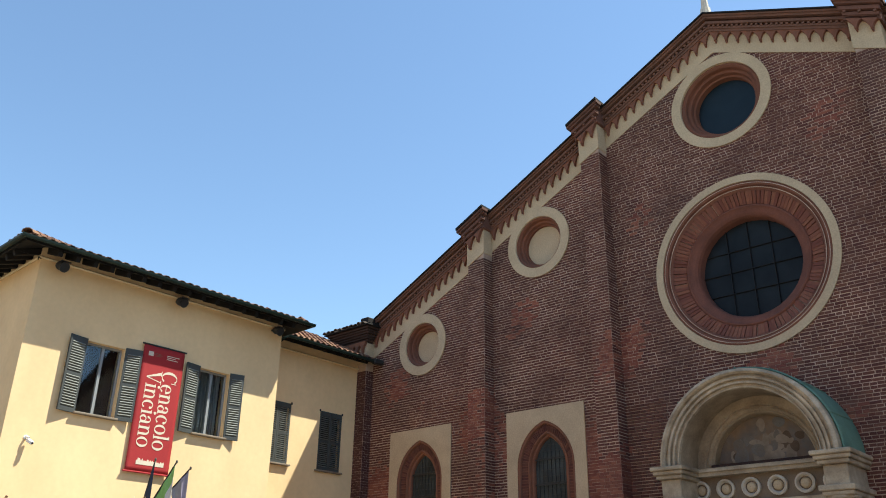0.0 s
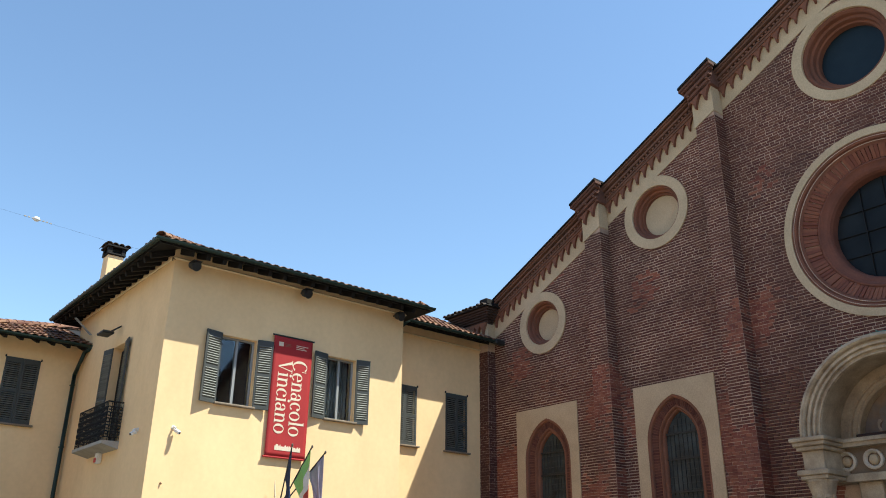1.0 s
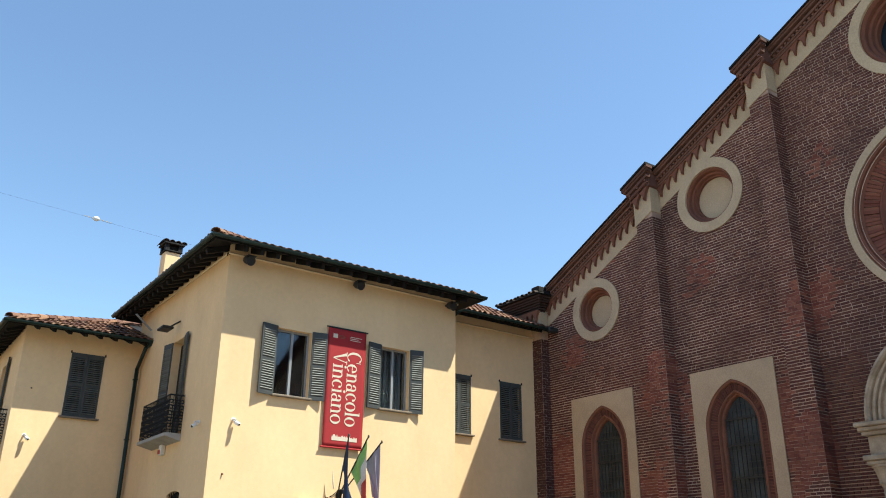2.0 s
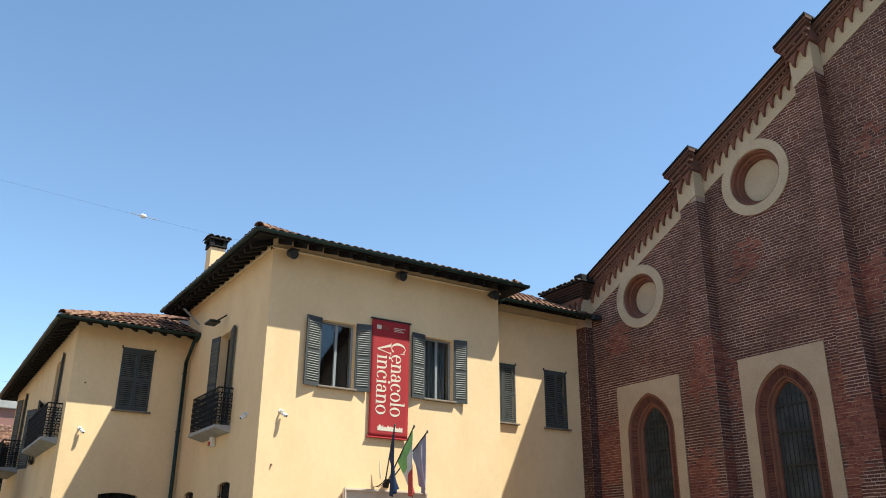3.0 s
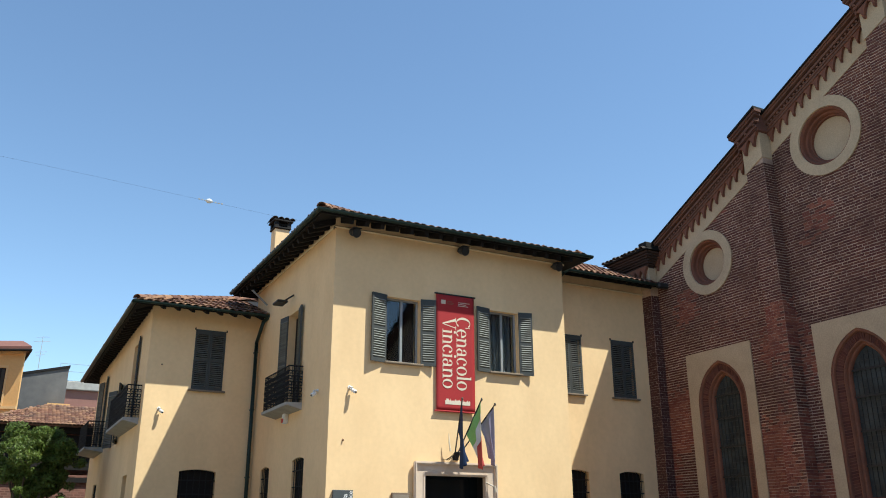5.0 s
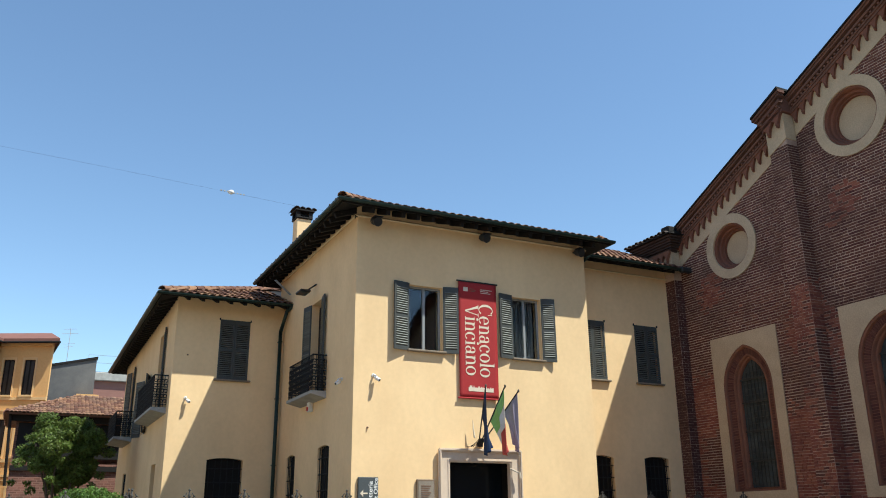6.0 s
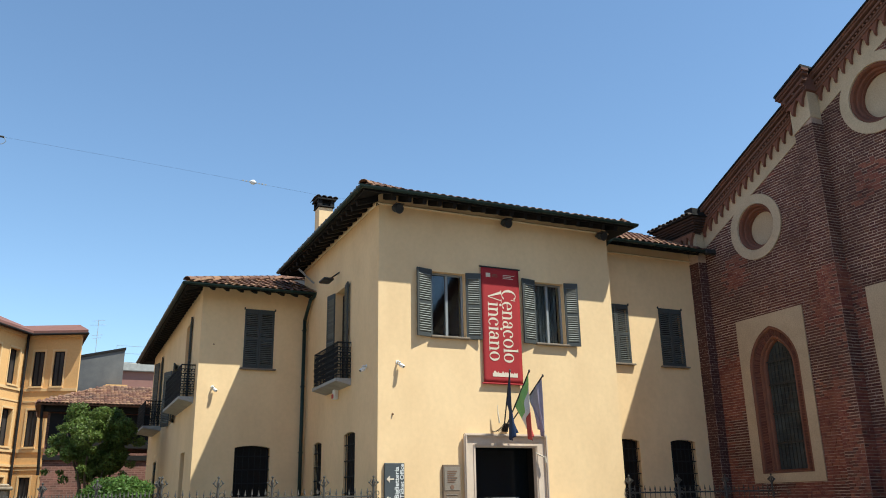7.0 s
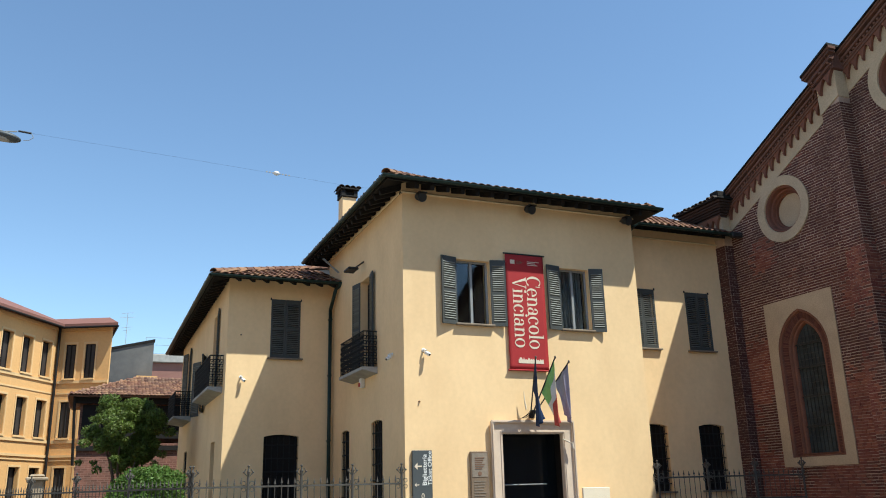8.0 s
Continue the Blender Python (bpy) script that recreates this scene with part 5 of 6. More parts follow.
for k in range(-2, 4):
    y = PY + 0.52 * k - 0.26
    rd = part("roundel", turned([(0.19, 16.43), (0.19, 16.36), (0.155, 16.34), (0.13, 16.38), (0.12, 16.41)], y, 3.91, 20), STONE, portal)
    part("boss", turned([(0.10, 16.42), (0.08, 16.375), (0.04, 16.36), (0.005, 16.355)], y, 3.91, 14), PLASTER, rd)
for s in (-1, 1):
    y = PY + 1.58 * s
    for x0, x1, w, z0, z1 in ((15.48, 16.75, 0.36, 4.24, 4.32), (15.53, 16.75, 0.32, 4.16, 4.24), (15.58, 16.75, 0.28, 4.08, 4.16), (15.66, 16.72, 0.21, 3.72, 4.08), (15.54, 16.75, 0.31, 3.62, 3.72), (15.58, 16.72, 0.27, 3.54, 3.62)):
        part("impost", boxed(x0, x1, y - w, y + w, z0, z1, bevel=0.015), PORTAL_STONE, portal, "moulded stone impost block")
    part("capital", tube(tube(bmesh.new(), (15.86, y, 3.14), (15.86, y, 3.50), 0.17, 16, 0.27), (15.86, y, 3.50), (15.86, y, 3.54), 0.29, 16), PORTAL_STONE, portal, "carved stone capital", smooth=False)
    for k in range(8):
        a = math.pi * k / 4
        part("leaf", boxed(-0.05, 0.05, -0.02, 0.02, 0, 0.2, bevel=0.015), PORTAL_STONE, portal, m=pose(15.86 + 0.2 * math.cos(a), y + 0.2 * math.sin(a), 3.2, 0, 0, math.degrees(a) + 90) @ pose(0, 0, 0, -14))
    part("column", tube(bmesh.new(), (15.86, y, 0.4), (15.86, y, 3.14), 0.18, 20, 0.16), PORTAL_STONE, portal, "pale stone column", smooth=True)
    part("plinth", boxed(15.6, 16.12, y - 0.26, y + 0.26, 0, 0.4, bevel=0.03), PORTAL_STONE, portal)
    part("jamb", boxed(16.45, 16.79, PY + s * 0.95 - 0.22, PY + s * 0.95 + 0.22, 0, 3.52, bevel=0.02), PORTAL_STONE, portal)
part("door", boxed(16.7, 16.78, PY - 0.8, PY + 0.8, 0.02, 3.5), DOOR_WOOD, portal, "dark wooden church door")

# ---- iron fences ----
PICKET = finish(tube(tube(bmesh.new(), (0, 0, 0.35), (0, 0, 1.82), 0.008, 6), (0, 0, 1.82), (0, 0, 1.93), 0.022, 6, 0.002), "picket")


FENCE_SCROLL = scroll_shape(thick=0.008)


def fence(points, label, post_every=1.5):
    f = thing("iron_fence", (*points[0], 0), label, "fence", "iron fences before the house")
    for (xa, ya), (xb, yb) in zip(points, points[1:]):
        length = math.hypot(xb - xa, yb - ya)
        turn = math.degrees(math.atan2(yb - ya, xb - xa))
        part("kerb", boxed(0, length, -0.12, 0.12, 0, 0.35, bevel=0.02), CONCRETE, f, m=pose(xa, ya, 0, 0, 0, turn))
        for z in (0.5, 1.25, 1.78):
            part("rail", boxed(0, length, -0.012, 0.012, z - 0.018, z + 0.018), FENCE_IRON, f, m=pose(xa, ya, 0, 0, 0, turn))
        n = int(length / 0.13)
        for k in range(n + 1):
            part("picket", PICKET, FENCE_IRON, f, m=pose(xa + (xb - xa) * k / n, ya + (yb - ya) * k / n, 0) @ Matrix.Diagonal((1, 1, 1 + 0.01 * (k % 2), 1)))
        m = max(1, round(length / post_every))
        for k in range(m + 1):
            x, y = xa + (xb - xa) * k / m, ya + (yb - ya) * k / m
            bm = tube(tube(bmesh.new(), (0, 0, 0), (0, 0, 2.02), 0.026, 8), (0, 0, 2.02), (0, 0, 2.15), 0.03, 8, 0.012)
            bmesh.ops.create_uvsphere(bm, u_segments=8, v_segments=6, radius=0.026, matrix=Matrix.Translation((0, 0, 2.17)))
            for a in range(4):
                c, s = math.cos(math.pi * a / 2), math.sin(math.pi * a / 2)
                tube(tube(bm, (0.02 * c, 0.02 * s, 1.98), (0.09 * c, 0.09 * s, 2.05), 0.01, 5), (0.09 * c, 0.09 * s, 2.05), (0.05 * c, 0.05 * s, 2.12), 0.014, 5, 0.008)
                bmesh.ops.create_uvsphere(bm, u_segments=6, v_segments=5, radius=0.02, matrix=Matrix.Translation((0.095 * c, 0.095 * s, 2.06)))
            post = part("post", bm, FENCE_IRON, f, m=pose(x, y, 0, 0, 0, turn))
            for zz in (1.72, 1.84):
                for sx in (-0.08, 0.08):
                    part("scroll", FENCE_SCROLL, FENCE_IRON, post, m=pose(sx, 0, zz))
    return f


fence([(6.1, 16.95), (1.9, 17.2)], "black wrought iron fence with spiked posts beside the house", 1.05)
fence([(1.85, 17.25), (-0.2, 20.6), (-3.2, 26.0)], "black wrought iron fence round the small garden", 1.9)
fence([(12.62, 16.97), (16.4, 16.2)], "black wrought iron fence between house and church", 1.35)

# unseen dark lawn, added to cut ground bounce on the house walls
LAWN = material("worn_lawn", (0.055, 0.075, 0.03), 0.95, second=(0.08, 0.06, 0.04), scale=1.5, amount=0.8, fine=30, bump=0.5, depth=0.02)
tagged(part("unseen_garden_bed", slab([(6.15, 17.1), (6.15, 22.85), (3.15, 22.85), (3.15, 38.5), (-3.0, 38.5), (-3.1, 26.1), (-0.1, 20.7), (1.95, 17.35)], [], lambda u, v, d: (u, v, 0.03 - d), 0.025), LAWN),
       "unseen lawn and soil added behind the iron fence to cut bounce", "lawn", kind="structure")

# gate post pillar of stone far along the fence
pillar = thing("stone_pillar", (-1.16, 24.2, 0), "pale stone gate pillar with a flat cap", "pillar")
part("shaft", boxed(-1.33, -1.0, 24.05, 24.38, 0, 2.12, bevel=0.02), PORTAL_STONE, pillar)
part("cap", boxed(-1.42, -0.91, 23.96, 24.47, 2.12, 2.2, bevel=0.02), PORTAL_STONE, pillar)
part("cap", boxed(-1.34, -0.99, 24.04, 24.39, 2.2, 2.27, bevel=0.03), PORTAL_STONE, pillar)


# ---- tree and bush ----
def leaves(clumps, count, size, seed):
    """Many small leaves scattered in clumps: (x, y, z, radius)."""
    r = np.random.default_rng(seed)
    w = np.array([c[3] ** 2 for c in clumps])
    pick = r.choice(len(clumps), count, p=w / w.sum())
    cl = np.array(clumps)[pick]
    d = r.normal(size=(count, 3))
    d /= np.linalg.norm(d, axis=1)[:, None]
    rad = r.uniform(0.35, 1.0, count) ** 0.5
    pos = cl[:, :3] + d * (cl[:, 3] * rad)[:, None] * np.array((1, 1, 0.8))
    a = r.normal(size=(count, 3))
    a /= np.linalg.norm(a, axis=1)[:, None]
    b = np.cross(a, d + 0.4 * r.normal(size=(count, 3)))
    b /= np.linalg.norm(b, axis=1)[:, None] + 1e-9
    s = (size * r.uniform(0.6, 1.3, count))[:, None]
    q = np.stack([pos - a * s, pos + b * s * 0.45, pos + a * s, pos - b * s * 0.45], 1).reshape(-1, 3)
    me = bpy.data.meshes.new("crown")
    me.from_pydata(q.tolist(), [], [(4 * k, 4 * k + 1, 4 * k + 2, 4 * k + 3) for k in range(count)])
    return me


def limb(bm, a, b, r0, r1, rr, n=4):
    a, b = Vector(a), Vector(b)
    last, lr = a, r0
    for k in range(1, n + 1):
        s = k / n
        p = a.lerp(b, s) + Vector((rr.uniform(-1, 1), rr.uniform(-1, 1), 0)) * (b - a).length * 0.05 * (k < n)
        nr = r0 + (r1 - r0) * s
        tube(bm, last, p, lr, 8, nr)
        last, lr = p, nr


tree = thing("garden_tree", (1.05, 30, 0), "small leafy green tree with several thin stems", "tree")
tr = random.Random(4)
bm = bmesh.new()
clumps = []
for k in range(7):
    a = 2 * math.pi * k / 7
    top = (1.1 + 0.95 * math.cos(a) * (0.6 + 0.4 * (k % 2)), 30 + 0.95 * math.sin(a), tr.uniform(3.0, 4.2))
    limb(bm, (1.05 + 0.08 * math.cos(a), 30 + 0.08 * math.sin(a), 0.0 if k < 3 else 1.0), top, 0.075, 0.02, tr, 5)
part("trunk", bm, BARK, tree)
for k in range(95):
    a, h = tr.uniform(0, 2 * math.pi), tr.uniform(-1, 1)
    lobe = 0.9 + 0.16 * math.sin(3 * a + 4 * h) + 0.12 * math.sin(5 * a - 3 * h)
    rad = 1.25 * math.sqrt(max(0.1, 1 - (h - 0.15) ** 2 * 0.9)) * lobe * tr.uniform(0.3, 1.0) ** 0.5
    clumps.append((1.12 + rad * math.cos(a), 30 + rad * math.sin(a), 3.62 + 1.05 * h * (0.85 + 0.2 * math.sin(4 * a)), tr.uniform(0.16, 0.40)))
for k in range(34):
    a = tr.uniform(0, 2 * math.pi)
    q = tr.uniform(0.8, 1.45)
    clumps.append((1.12 + q * math.cos(a), 30 + q * math.sin(a), tr.uniform(2.5, 4.3), tr.uniform(0.10, 0.2)))
part("crown", leaves(clumps, 30000, 0.058, 7), LEAF, tree)

bush = thing("garden_bush", (1.3, 19.7, 0), "dense bright green leafy bush behind the fence", "bush")
bm = bmesh.new()
for k in range(6):
    a = 2 * math.pi * k / 6
    limb(bm, (1.3, 19.9, 0), (1.3 + 0.5 * math.cos(a), 19.9 + 0.4 * math.sin(a), 1.5), 0.03, 0.01, tr, 3)
part("stems", bm, BARK, bush)
clumps = []
for k in range(90):
    a, h = tr.uniform(0, 2 * math.pi), tr.uniform(-1, 1)
    rad = 0.8 * math.sqrt(max(0.05, 1 - h * h)) * tr.uniform(0.6, 1.05)
    clumps.append((1.27 + rad * math.cos(a), 19.9 + 0.8 * rad * math.sin(a), 1.45 + 0.72 * h, tr.uniform(0.2, 0.32)))
part("crown", leaves(clumps, 30000, 0.04, 8), BUSH_LEAF, bush)

# ---- ochre building ----
ochre = thing("ochre_building", (-4, 46, 0), "ochre three-storey building with pale bands and tall windows", "building")
OC = Vector((-1.93, 47.6, 0))
DA, NA = Vector((-0.5, -0.866, 0)), Vector((0.866, -0.5, 0))
DB, NB = Vector((0.906, -0.423, 0)), Vector((-0.423, -0.906, 0))


def on(way, normal):
    return lambda u, v, d: tuple(OC + way * u - normal * d + Vector((0, 0, v)))


DUSTY_PANE = material("dusty_dark_pane", (0.050, 0.043, 0.040), 0.5, second=(0.022, 0.020, 0.020), scale=1.2, amount=0.8, spec=0.25)
ROWS_O = [(7.72, 9.50), (4.70, 6.50), (0.6, 3.2)]
WIN_A = [(1.03 + 1.6 * k - 0.40, 1.03 + 1.6 * k + 0.40) for k in range(7)]
WIN_B = [(0.40, 0.93), (1.44, 1.97)]
for way, normal, length, cols in ((DA, NA, 11.5, WIN_A), (DB, NB, 2.76, WIN_B)):
    pl = on(way, normal)
    part("wall", slab(rect(0, length, 0, 10.45), [rect(a, b, lo, hi) for a, b in cols for lo, hi in ROWS_O], pl, 0.4 if length > 5 else 0.12), OCHRE, ochre)
    for z0, z1, o in ((7.45, 7.6, 0.06), (4.42, 4.58, 0.06), (3.72, 3.84, 0.08), (3.55, 3.62, 0.05), (10.2, 10.35, 0.08), (6.9, 6.98, 0.03)):
        part("band", slab(rect(0.1, length, z0, z1), [], lambda u, v, d, pl=pl, o=o: pl(u, v, d - o), o - 0.004), OCHRE_TRIM, ochre, "pale moulded string course")
    set_back = 0.2 if length > 5 else 0.04
    for a, b in cols:
        for lo, hi in ROWS_O:
            win = part("window", slab(rect(a, b, lo, hi), [rect(a + 0.06, (a + b) / 2 - 0.03, lo + 0.06, hi - 0.06), rect((a + b) / 2 + 0.03, b - 0.06, lo + 0.06, hi - 0.06)], lambda u, v, d, pl=pl, s=set_back: pl(u, v, d + s), 0.06), DARK_WOOD, ochre)
            part("pane", slab(rect(a + 0.05, b - 0.05, lo + 0.05, hi - 0.05), [], lambda u, v, d, pl=pl, s=set_back: pl(u, v, d + s + 0.03), 0.02), DUSTY_PANE, win)
            part("sill", slab(rect(a - 0.08, b + 0.08, lo - 0.1, lo - 0.01), [], lambda u, v, d, pl=pl: pl(u, v, d - 0.1), 0.14), OCHRE_TRIM, win)
            part("surround", slab([(a - 0.1, lo), (a - 0.1, hi + 0.12), (b + 0.1, hi + 0.12), (b + 0.1, lo), (b + 0.02, lo), (b + 0.02, hi + 0.02), (a - 0.02, hi + 0.02), (a - 0.02, lo)], [], lambda u, v, d, pl=pl: pl(u, v, d - 0.025), 0.02), OCHRE_TRIM, win)
pa, pb = on(DA, NA), on(DB, NB)
# projecting eaves and low sheet roof, cut to the corner
out, run_a, run_b, eave, fascia, rise = 0.45, 8.0, 0.9, 10.38, 0.14, 0.42
side_way = Vector((-0.06, 1, 0)).normalized()


def inside(da, db):
    """The plan point at the given depths behind the long and the short front."""
    det = NA.x * NB.y - NA.y * NB.x
    return OC + Vector(((-da * NB.y + db * NA.y) / det, (-NA.x * db + NB.x * da) / det, 0))


def at_height(p, z):
    return Vector((p.x, p.y, z))


plan = [inside(-out, -out) + DA * 11.5, inside(-out, -out), inside(0, -out) + DB * 3.3, inside(0, -out) + DB * 3.3 + side_way * 5]
bm = bmesh.new()
low = [bm.verts.new(at_height(p, eave)) for p in plan]
mid = [bm.verts.new(at_height(p, eave + fascia)) for p in plan]
lip = [bm.verts.new(at_height(p, eave + fascia)) for p in plan]
z_b, z_a = eave + fascia + rise * (run_b + out), eave + fascia + rise * (run_a + out)
valley = bm.verts.new(at_height(inside(run_b, run_b), z_b))
crest = bm.verts.new(at_height(inside(0, run_b) + DB * 2.1, z_b))
crest_back = bm.verts.new(at_height(inside(0, run_b) + DB * 2.1 + side_way * 3, z_b))
ridge_in = bm.verts.new(at_height(inside(run_a, run_b), z_a))
ridge_out = bm.verts.new(at_height(inside(run_a, -out) + DA * 11.5, z_a))
under = [bm.verts.new(at_height(p, eave)) for p in (inside(run_a, run_b), inside(run_a, -out) + DA * 11.5)]
for k in range(3):
    bm.faces.new((low[k], low[k + 1], mid[k + 1], mid[k]))
bm.faces.new((lip[0], lip[1], valley, ridge_in, ridge_out))
bm.faces.new((lip[1], lip[2], crest, valley))
bm.faces.new((lip[2], lip[3], crest_back, crest))
bm.faces.new((low[0], under[1], under[0], low[3], low[2], low[1]))
part("roof", bm, SHEET_ROOF, ochre, "brown roof with deep projecting eaves")
for k in range(3):
    a, b = at_height(plan[k], eave - 0.05), at_height(plan[k + 1], eave - 0.05)
    part("gutter", tube(bmesh.new(), a, b, 0.06, 8), DARK_WOOD, ochre)
part("wall", slab(rect(0, 6, 0, 10.4), [], lambda u, v, d: tuple(Vector(pb(2.76, 0, 0)) + side_way * (u + 0.13) + DB * (-0.5 + d) + Vector((0, 0, v))), 0.48), OCHRE, ochre)
part("downpipe", bent([pa(0.25, 10.5, -0.12), pa(0.25, 0, -0.12)], 0.07), DARK_WOOD, ochre)

# ---- low brick building behind the tree ----
shed = thing("brick_outbuilding", (3, 39, 0), "low red brick building with tiled roof", "building")
part("wall", slab(rect(-0.5, 9, 0, 5.6), [rect(0.3, 1.3, 3.9, 5.2), rect(2.6, 3.6, 3.9, 5.2)], facing_y(38.6), 0.35), FAR_BRICK, shed)
part("wall", boxed(-0.5, -0.15, 38.95, 43.4, 0, 5.6), FAR_BRICK, shed)
part("wall", boxed(-0.15, 9, 43.05, 43.4, 0, 5.6), FAR_BRICK, shed)
part("timber_beam", boxed(-0.7, 9, 38.3, 38.58, 5.55, 5.8), DARK_WOOD, shed)
part("timber_band", boxed(-0.52, 9, 38.5, 38.6, 3.6, 3.8), DARK_WOOD, shed)
# near-black sheet over the wall, painted shade of the gallery
part("gallery_shade_sheet", boxed(-0.4, 9, 38.54, 38.596, 4.1, 5.5), DARK_WOOD, shed)
part("drain", tube(bmesh.new(), (-0.75, 38.2, 5.8), (-0.6, 38.5, 3.0), 0.06, 8), DARK_WOOD, shed)
shed_roof = part("roof", hip(-0.95, 9.5, 38.0, 43.9, 5.84, 22), ROOF_TILE, shed)
tile_slope(shed_roof, (-0.95, 38.0, 5.86), (1, 0, 0), (0, 1, 0), 6.4, 2.9, 22, 3, step=0.15, gap=0.27, hips=(1, 0))
tile_slope(shed_roof, (-0.95, 43.9, 5.86), (0, -1, 0), (1, 0, 0), 5.9, 2.9, 22, 0)

# ---- buildings further off ----
far_grey = thing("grey_building", (2, 60, 0), "plain grey rendered building with sloping top", "building")
part("wall", slab([(-3, 0), (3.4, 0), (3.4, 11.7), (0.9, 11.1), (-3, 10.4)], [], facing_y(58), 6), GREY_WALL, far_grey)
part("coping", slab([(3.46, 11.72), (3.46, 11.86), (0.9, 11.24), (-3, 10.54), (-3, 10.4), (0.9, 11.1)], [], facing_y(57.9), 6.2), DARK_WOOD, far_grey)
part("patch", boxed(2.4, 3.7, 57.2, 57.9, 0, 9.3), OCHRE, far_grey, "small ochre side wall")
far_pink = thing("pink_building", (8, 72, 0), "far pink rendered building with pale cornice", "building")
part("wall", boxed(4.0, 18, 70, 78, 0, 12.1), PINK_WALL, far_pink)
part("cornice", boxed(3.8, 18.2, 69.7, 78.2, 12.1, 12.75, bevel=0.05), CONCRETE, far_pink)
part("parapet", boxed(4.0, 18, 70.5, 77, 12.75, 12.9), GREY_WALL, far_pink)
for z in (13.6, 14.2):
    part("roof_rail", tube(bmesh.new(), (3.5, 70.5, z), (18, 70.5, z), 0.014, 5), FRAME_PAINT, far_pink)
for k in range(7):
    part("rail_post", tube(bmesh.new(), (3.5 + 2.4 * k, 70.5, 12.75), (3.5 + 2.4 * k, 70.5, 14.25), 0.014, 5), FRAME_PAINT, far_pink)
aerial = thing("roof_aerial", (1.66, 60, 10.8), "thin metal television aerial on a roof", "aerial")
part("mast", tube(bmesh.new(), (1.66, 60, 10.8), (1.66, 60, 14.0), 0.018, 6), CONCRETE, aerial)
for z, w in ((13.9, 0.4), (13.6, 0.5), (12.9, 0.35), (12.7, 0.25)):
    part("element", tube(bmesh.new(), (1.66 - w, 60, z), (1.66 + w, 60.1, z + 0.12), 0.011, 5), CONCRETE, aerial)


# ---- bricks of the church front ----
B_H, JOINT = 0.050, 0.0205
STRETCH, HEADER = 0.205, 0.118
V, F = [], []
V_LOW, F_LOW = [], []
V_CORNER, F_CORNER = [], []
BRICK_MESH = {}
for ln_ in (STRETCH, HEADER):
    BRICK_MESH[ln_] = finish(boxed(-0.02, 0.006, -ln_ / 2, ln_ / 2, -B_H / 2, B_H / 2), "brick")


def brick(place, u0, u1, v0, v1, V=V, F=F):
    """One brick of the joined field: five faces proud of the mortar."""
    d = br.uniform(0.005, 0.014)
    j = [br.uniform(-0.005, 0.005) for _ in range(4)]
    o = len(V)
    for u, v in ((u0 + j[0], v0 + j[2]), (u1 + j[1], v0 + j[3]), (u1 + j[1], v1 + j[3]), (u0 + j[0], v1 + j[2])):
        V.append(place(u, v, -d))
        V.append(place(u, v, 0.004))
    F.extend([(o, o + 2, o + 4, o + 6), (o + 1, o + 3, o + 2, o), (o + 3, o + 5, o + 4, o + 2), (o + 5, o + 7, o + 6, o + 4), (o + 7, o + 1, o, o + 6)])


def mended(u, z):
    """Whether a brick belongs to one of the redder, tighter patches, which are common near the ground."""
    s = math.sin(1.7 * u + 0.6 * z) + math.sin(0.9 * u - 1.9 * z + 1.0) + 0.7 * math.sin(3.1 * u + 2.3 * z)
    return s + br.uniform(-0.6, 0.6) + 0.45 * (5.2 - min(z, 8.6)) > 0.7


def open_spans(a, b, z):
    """What is left of the brick from a to b at height z beside openings, panels and pilasters."""
    spans = [(a, b)] if z < gable((a + b) / 2) + 0.15 else []
    cuts = [(y0 + 0.03, y1 - 0.03) for y0, y1, _ in PILASTERS]
    for cy, cz, r in ((*ROSE, 1.98), (*OCULUS, 1.1), *[(p[0], p[1], p[3] + 0.1) for p in BLIND]):
        if abs(z - cz) < r:
            w = math.sqrt(r * r - (z - cz) ** 2)
            cuts.append((cy - w, cy + w))
    if 2.02 < z < 6.22:
        cuts += [(y_lo + 0.08, y_hi - 0.08) for _, y_hi, y_lo in LANCETS]
    if z < 4.3:
        cuts.append((PY - 1.6, PY + 1.6))
    for lo, hi in cuts:
        left = []
        for p, q in spans:
            if q <= lo or p >= hi:
                left.append((p, q))
            else:
                left += [(p, lo)] * (lo - p > 0.03) + [(hi, q)] * (q - hi > 0.03)
        spans = left
    return spans


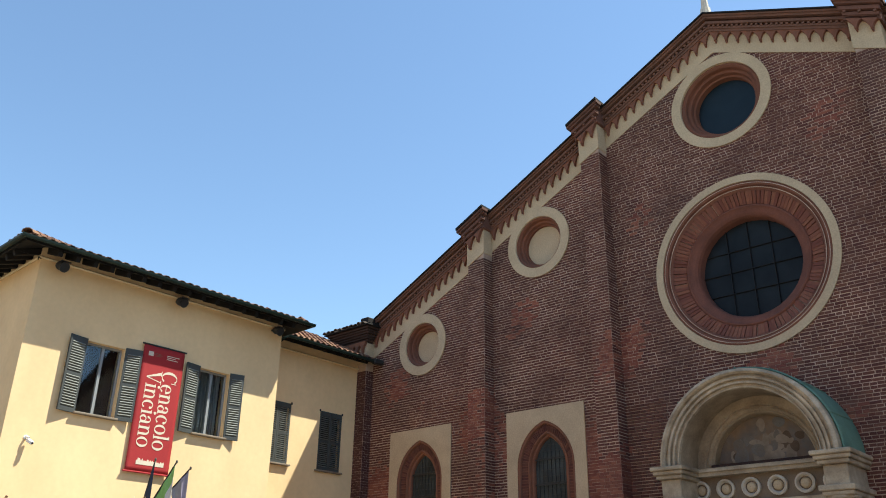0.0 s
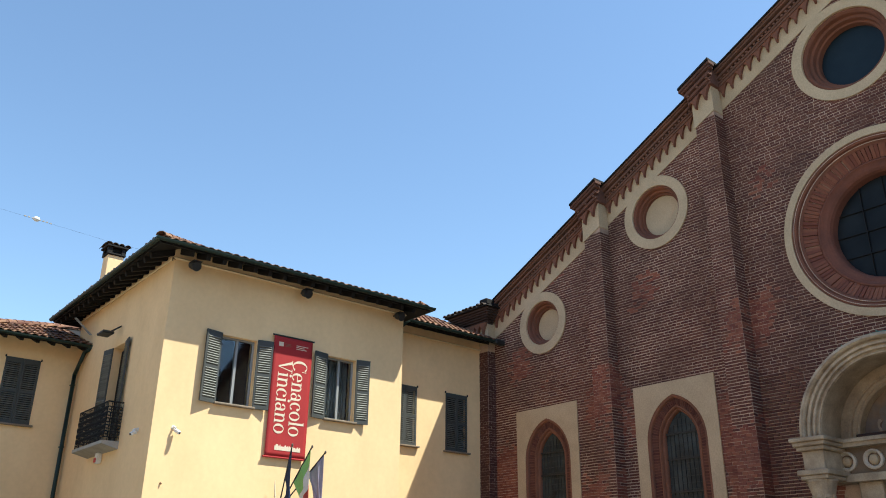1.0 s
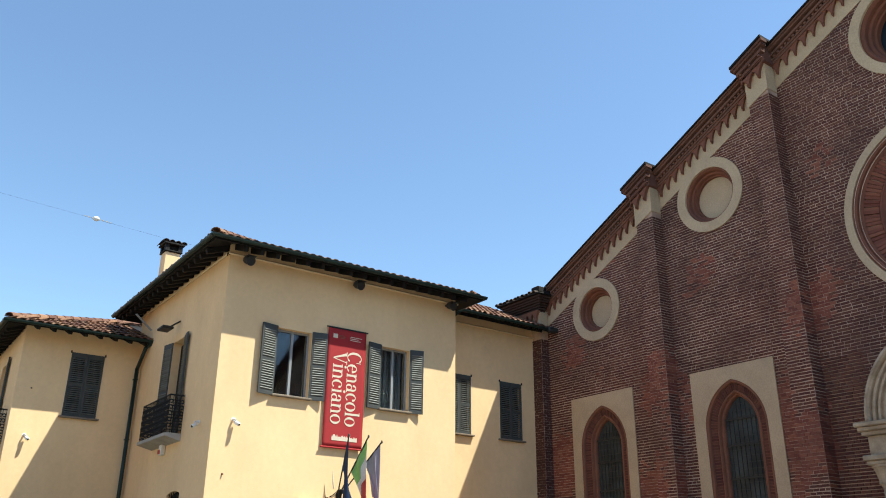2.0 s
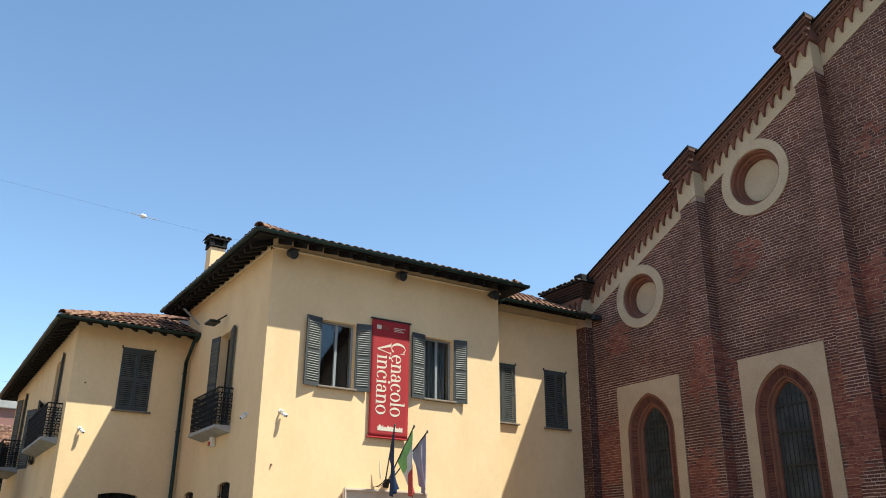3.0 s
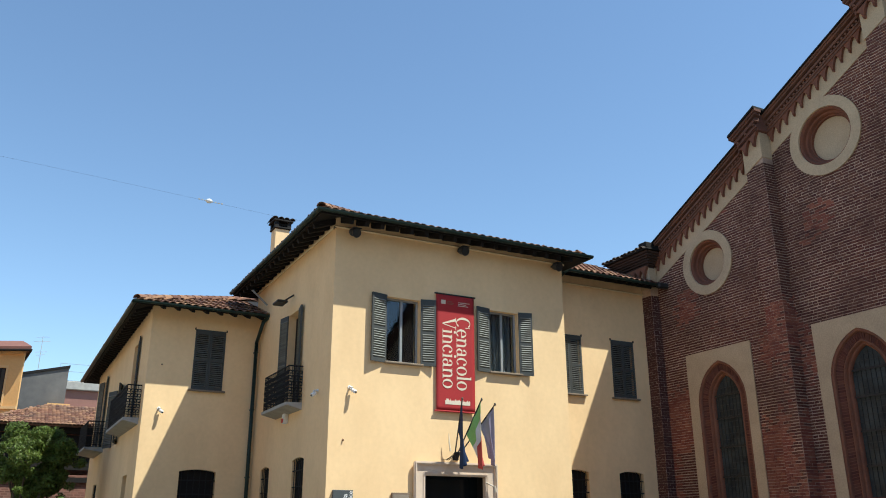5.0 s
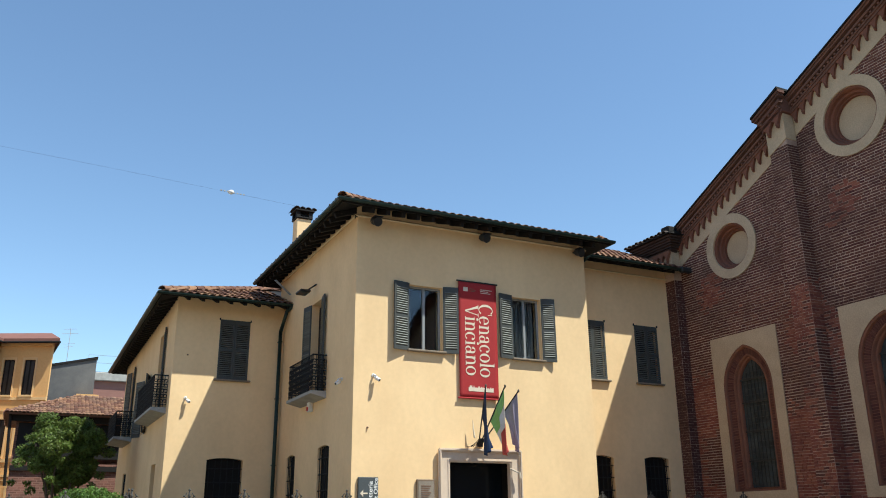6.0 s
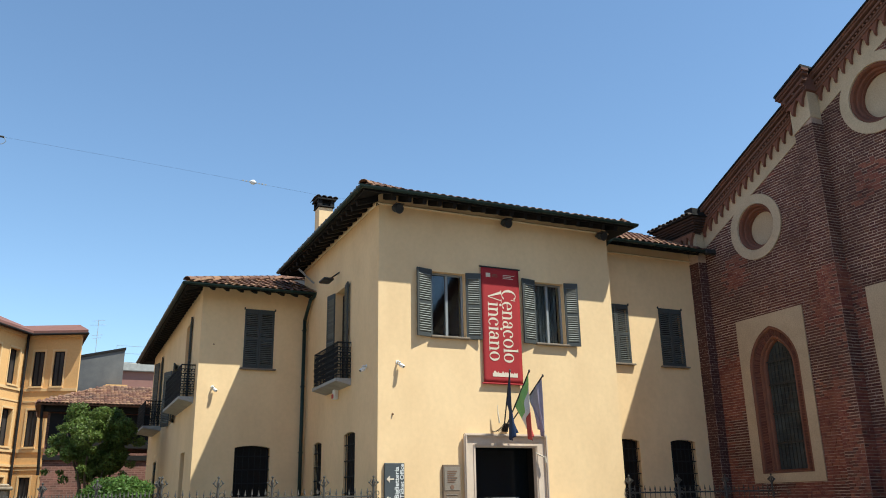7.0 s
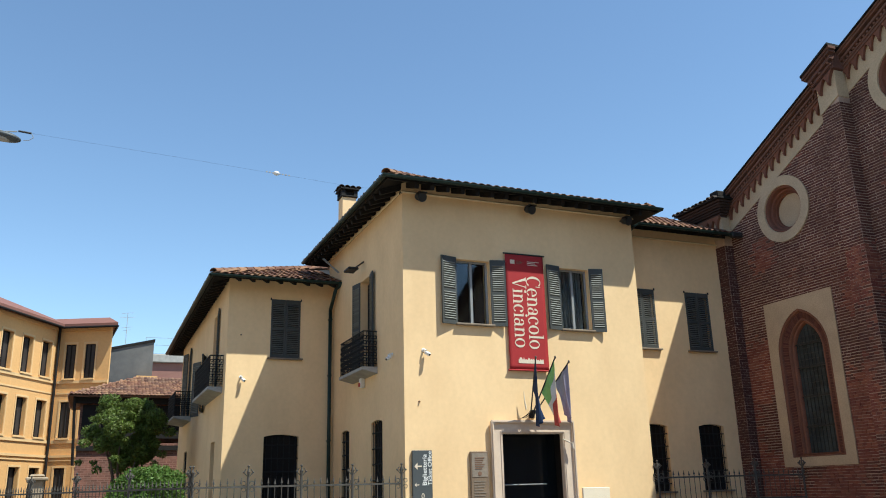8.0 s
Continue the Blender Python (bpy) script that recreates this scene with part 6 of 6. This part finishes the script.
singles = 0
z, row = 1.0, 0
while z < 14.3:
    y = 1.2 - br.uniform(0, 0.2)
    while y < 18.6:
        ln_ = STRETCH if br.random() < 0.3 else HEADER
        c = y + ln_ / 2
        for a, b in open_spans(y, y + ln_, z):
            if 8.5 < c < 9.45 and 2.6 < z < 7.2 and singles < 290 and b - a > ln_ - 0.001:
                part("brick", BRICK_MESH[ln_], BRICK_PIECE, front, m=pose(CX - br.uniform(0, 0.008), c, z))
                singles += 1
            else:
                if mended(c, z):
                    t = br.uniform(0.003, 0.008)
                    brick(facing_x(CX), a - 0.003, b + 0.003, z - B_H / 2 - t, z + B_H / 2 + t, V_LOW, F_LOW)
                else:
                    # the middle bay has thinner joints
                    t = 0.0012 if c < 9.5 else 0.0
                    brick(facing_x(CX), a - t, b + t, z - B_H / 2 - t, z + B_H / 2 + t)
        y += ln_ + (0.012 if y > 10 else 0.015)
    for y0, y1, out in PILASTERS:
        if z < gable((y0 + y1) / 2) - 0.12 and (y0 < 18 or z < 8.42):
            # much of the pilasters is repaired in redder, tighter brick
            n = 4 if y1 - y0 < 1 else 9
            w = (y1 - y0) / n
            for q in range(n):
                sh = 0.035 if row % 2 else -0.035
                a, b = y0 + w * q + (sh if q else 0), y0 + w * (q + 1) + (sh if q < n - 1 else 0)
                low, kept = (0.006, (V_LOW, F_LOW)) if mended(a, z) else (0, (V, F))
                if y0 > 18:
                    low, kept = 0.007, (V_CORNER, F_CORNER)
                brick(facing_x(CX - out), a + 0.005, b - 0.005, z - B_H / 2 - low, z + B_H / 2 + low, *kept)
            w = out / 2
            sh = 0.05 if row % 2 else -0.05
            for a, b in ((CX - out, CX - w + sh), (CX - w + sh, CX)):
                low, kept = (0.006, (V_LOW, F_LOW)) if mended(y0 + 0.3, z) else (0, (V, F))
                if y0 > 18:
                    low, kept = 0.007, (V_CORNER, F_CORNER)
                brick(facing_y(y0), a + 0.004, b - 0.01, z - B_H / 2 - low, z + B_H / 2 + low, *kept)
    z += B_H + JOINT
    row += 1
me = bpy.data.meshes.new("bricks")
me.from_pydata(V, [], F)
tagged(part("bricks", me, BRICK_STUFF, front, "dark weathered red bricks"), kind="stuff")
me = bpy.data.meshes.new("repaired_bricks")
me.from_pydata(V_LOW, [], F_LOW)
# redder repair brick, its colour raised to include bounce off the square
RED_BRICK = material("repaired_bounce_lit_brick", (0.255, 0.086, 0.059), 0.9, second=(0.165, 0.066, 0.048), scale=0.9, amount=0.8, fine=60, island=0.25)
tagged(part("repaired_bricks", me, RED_BRICK, front, "redder repaired bricks, brightened for ground bounce"), kind="stuff")
me = bpy.data.meshes.new("corner_bricks")
me.from_pydata(V_CORNER, [], F_CORNER)
# the corner pilaster's bricks are darker than the rest of the front
CORNER_BRICK = material("dark_corner_brick", (0.105, 0.043, 0.034), 0.9, second=(0.066, 0.033, 0.028), scale=0.9, amount=0.8, fine=60, island=0.2)
tagged(part("corner_bricks", me, CORNER_BRICK, front, "dark red-brown corner bricks"), kind="stuff")
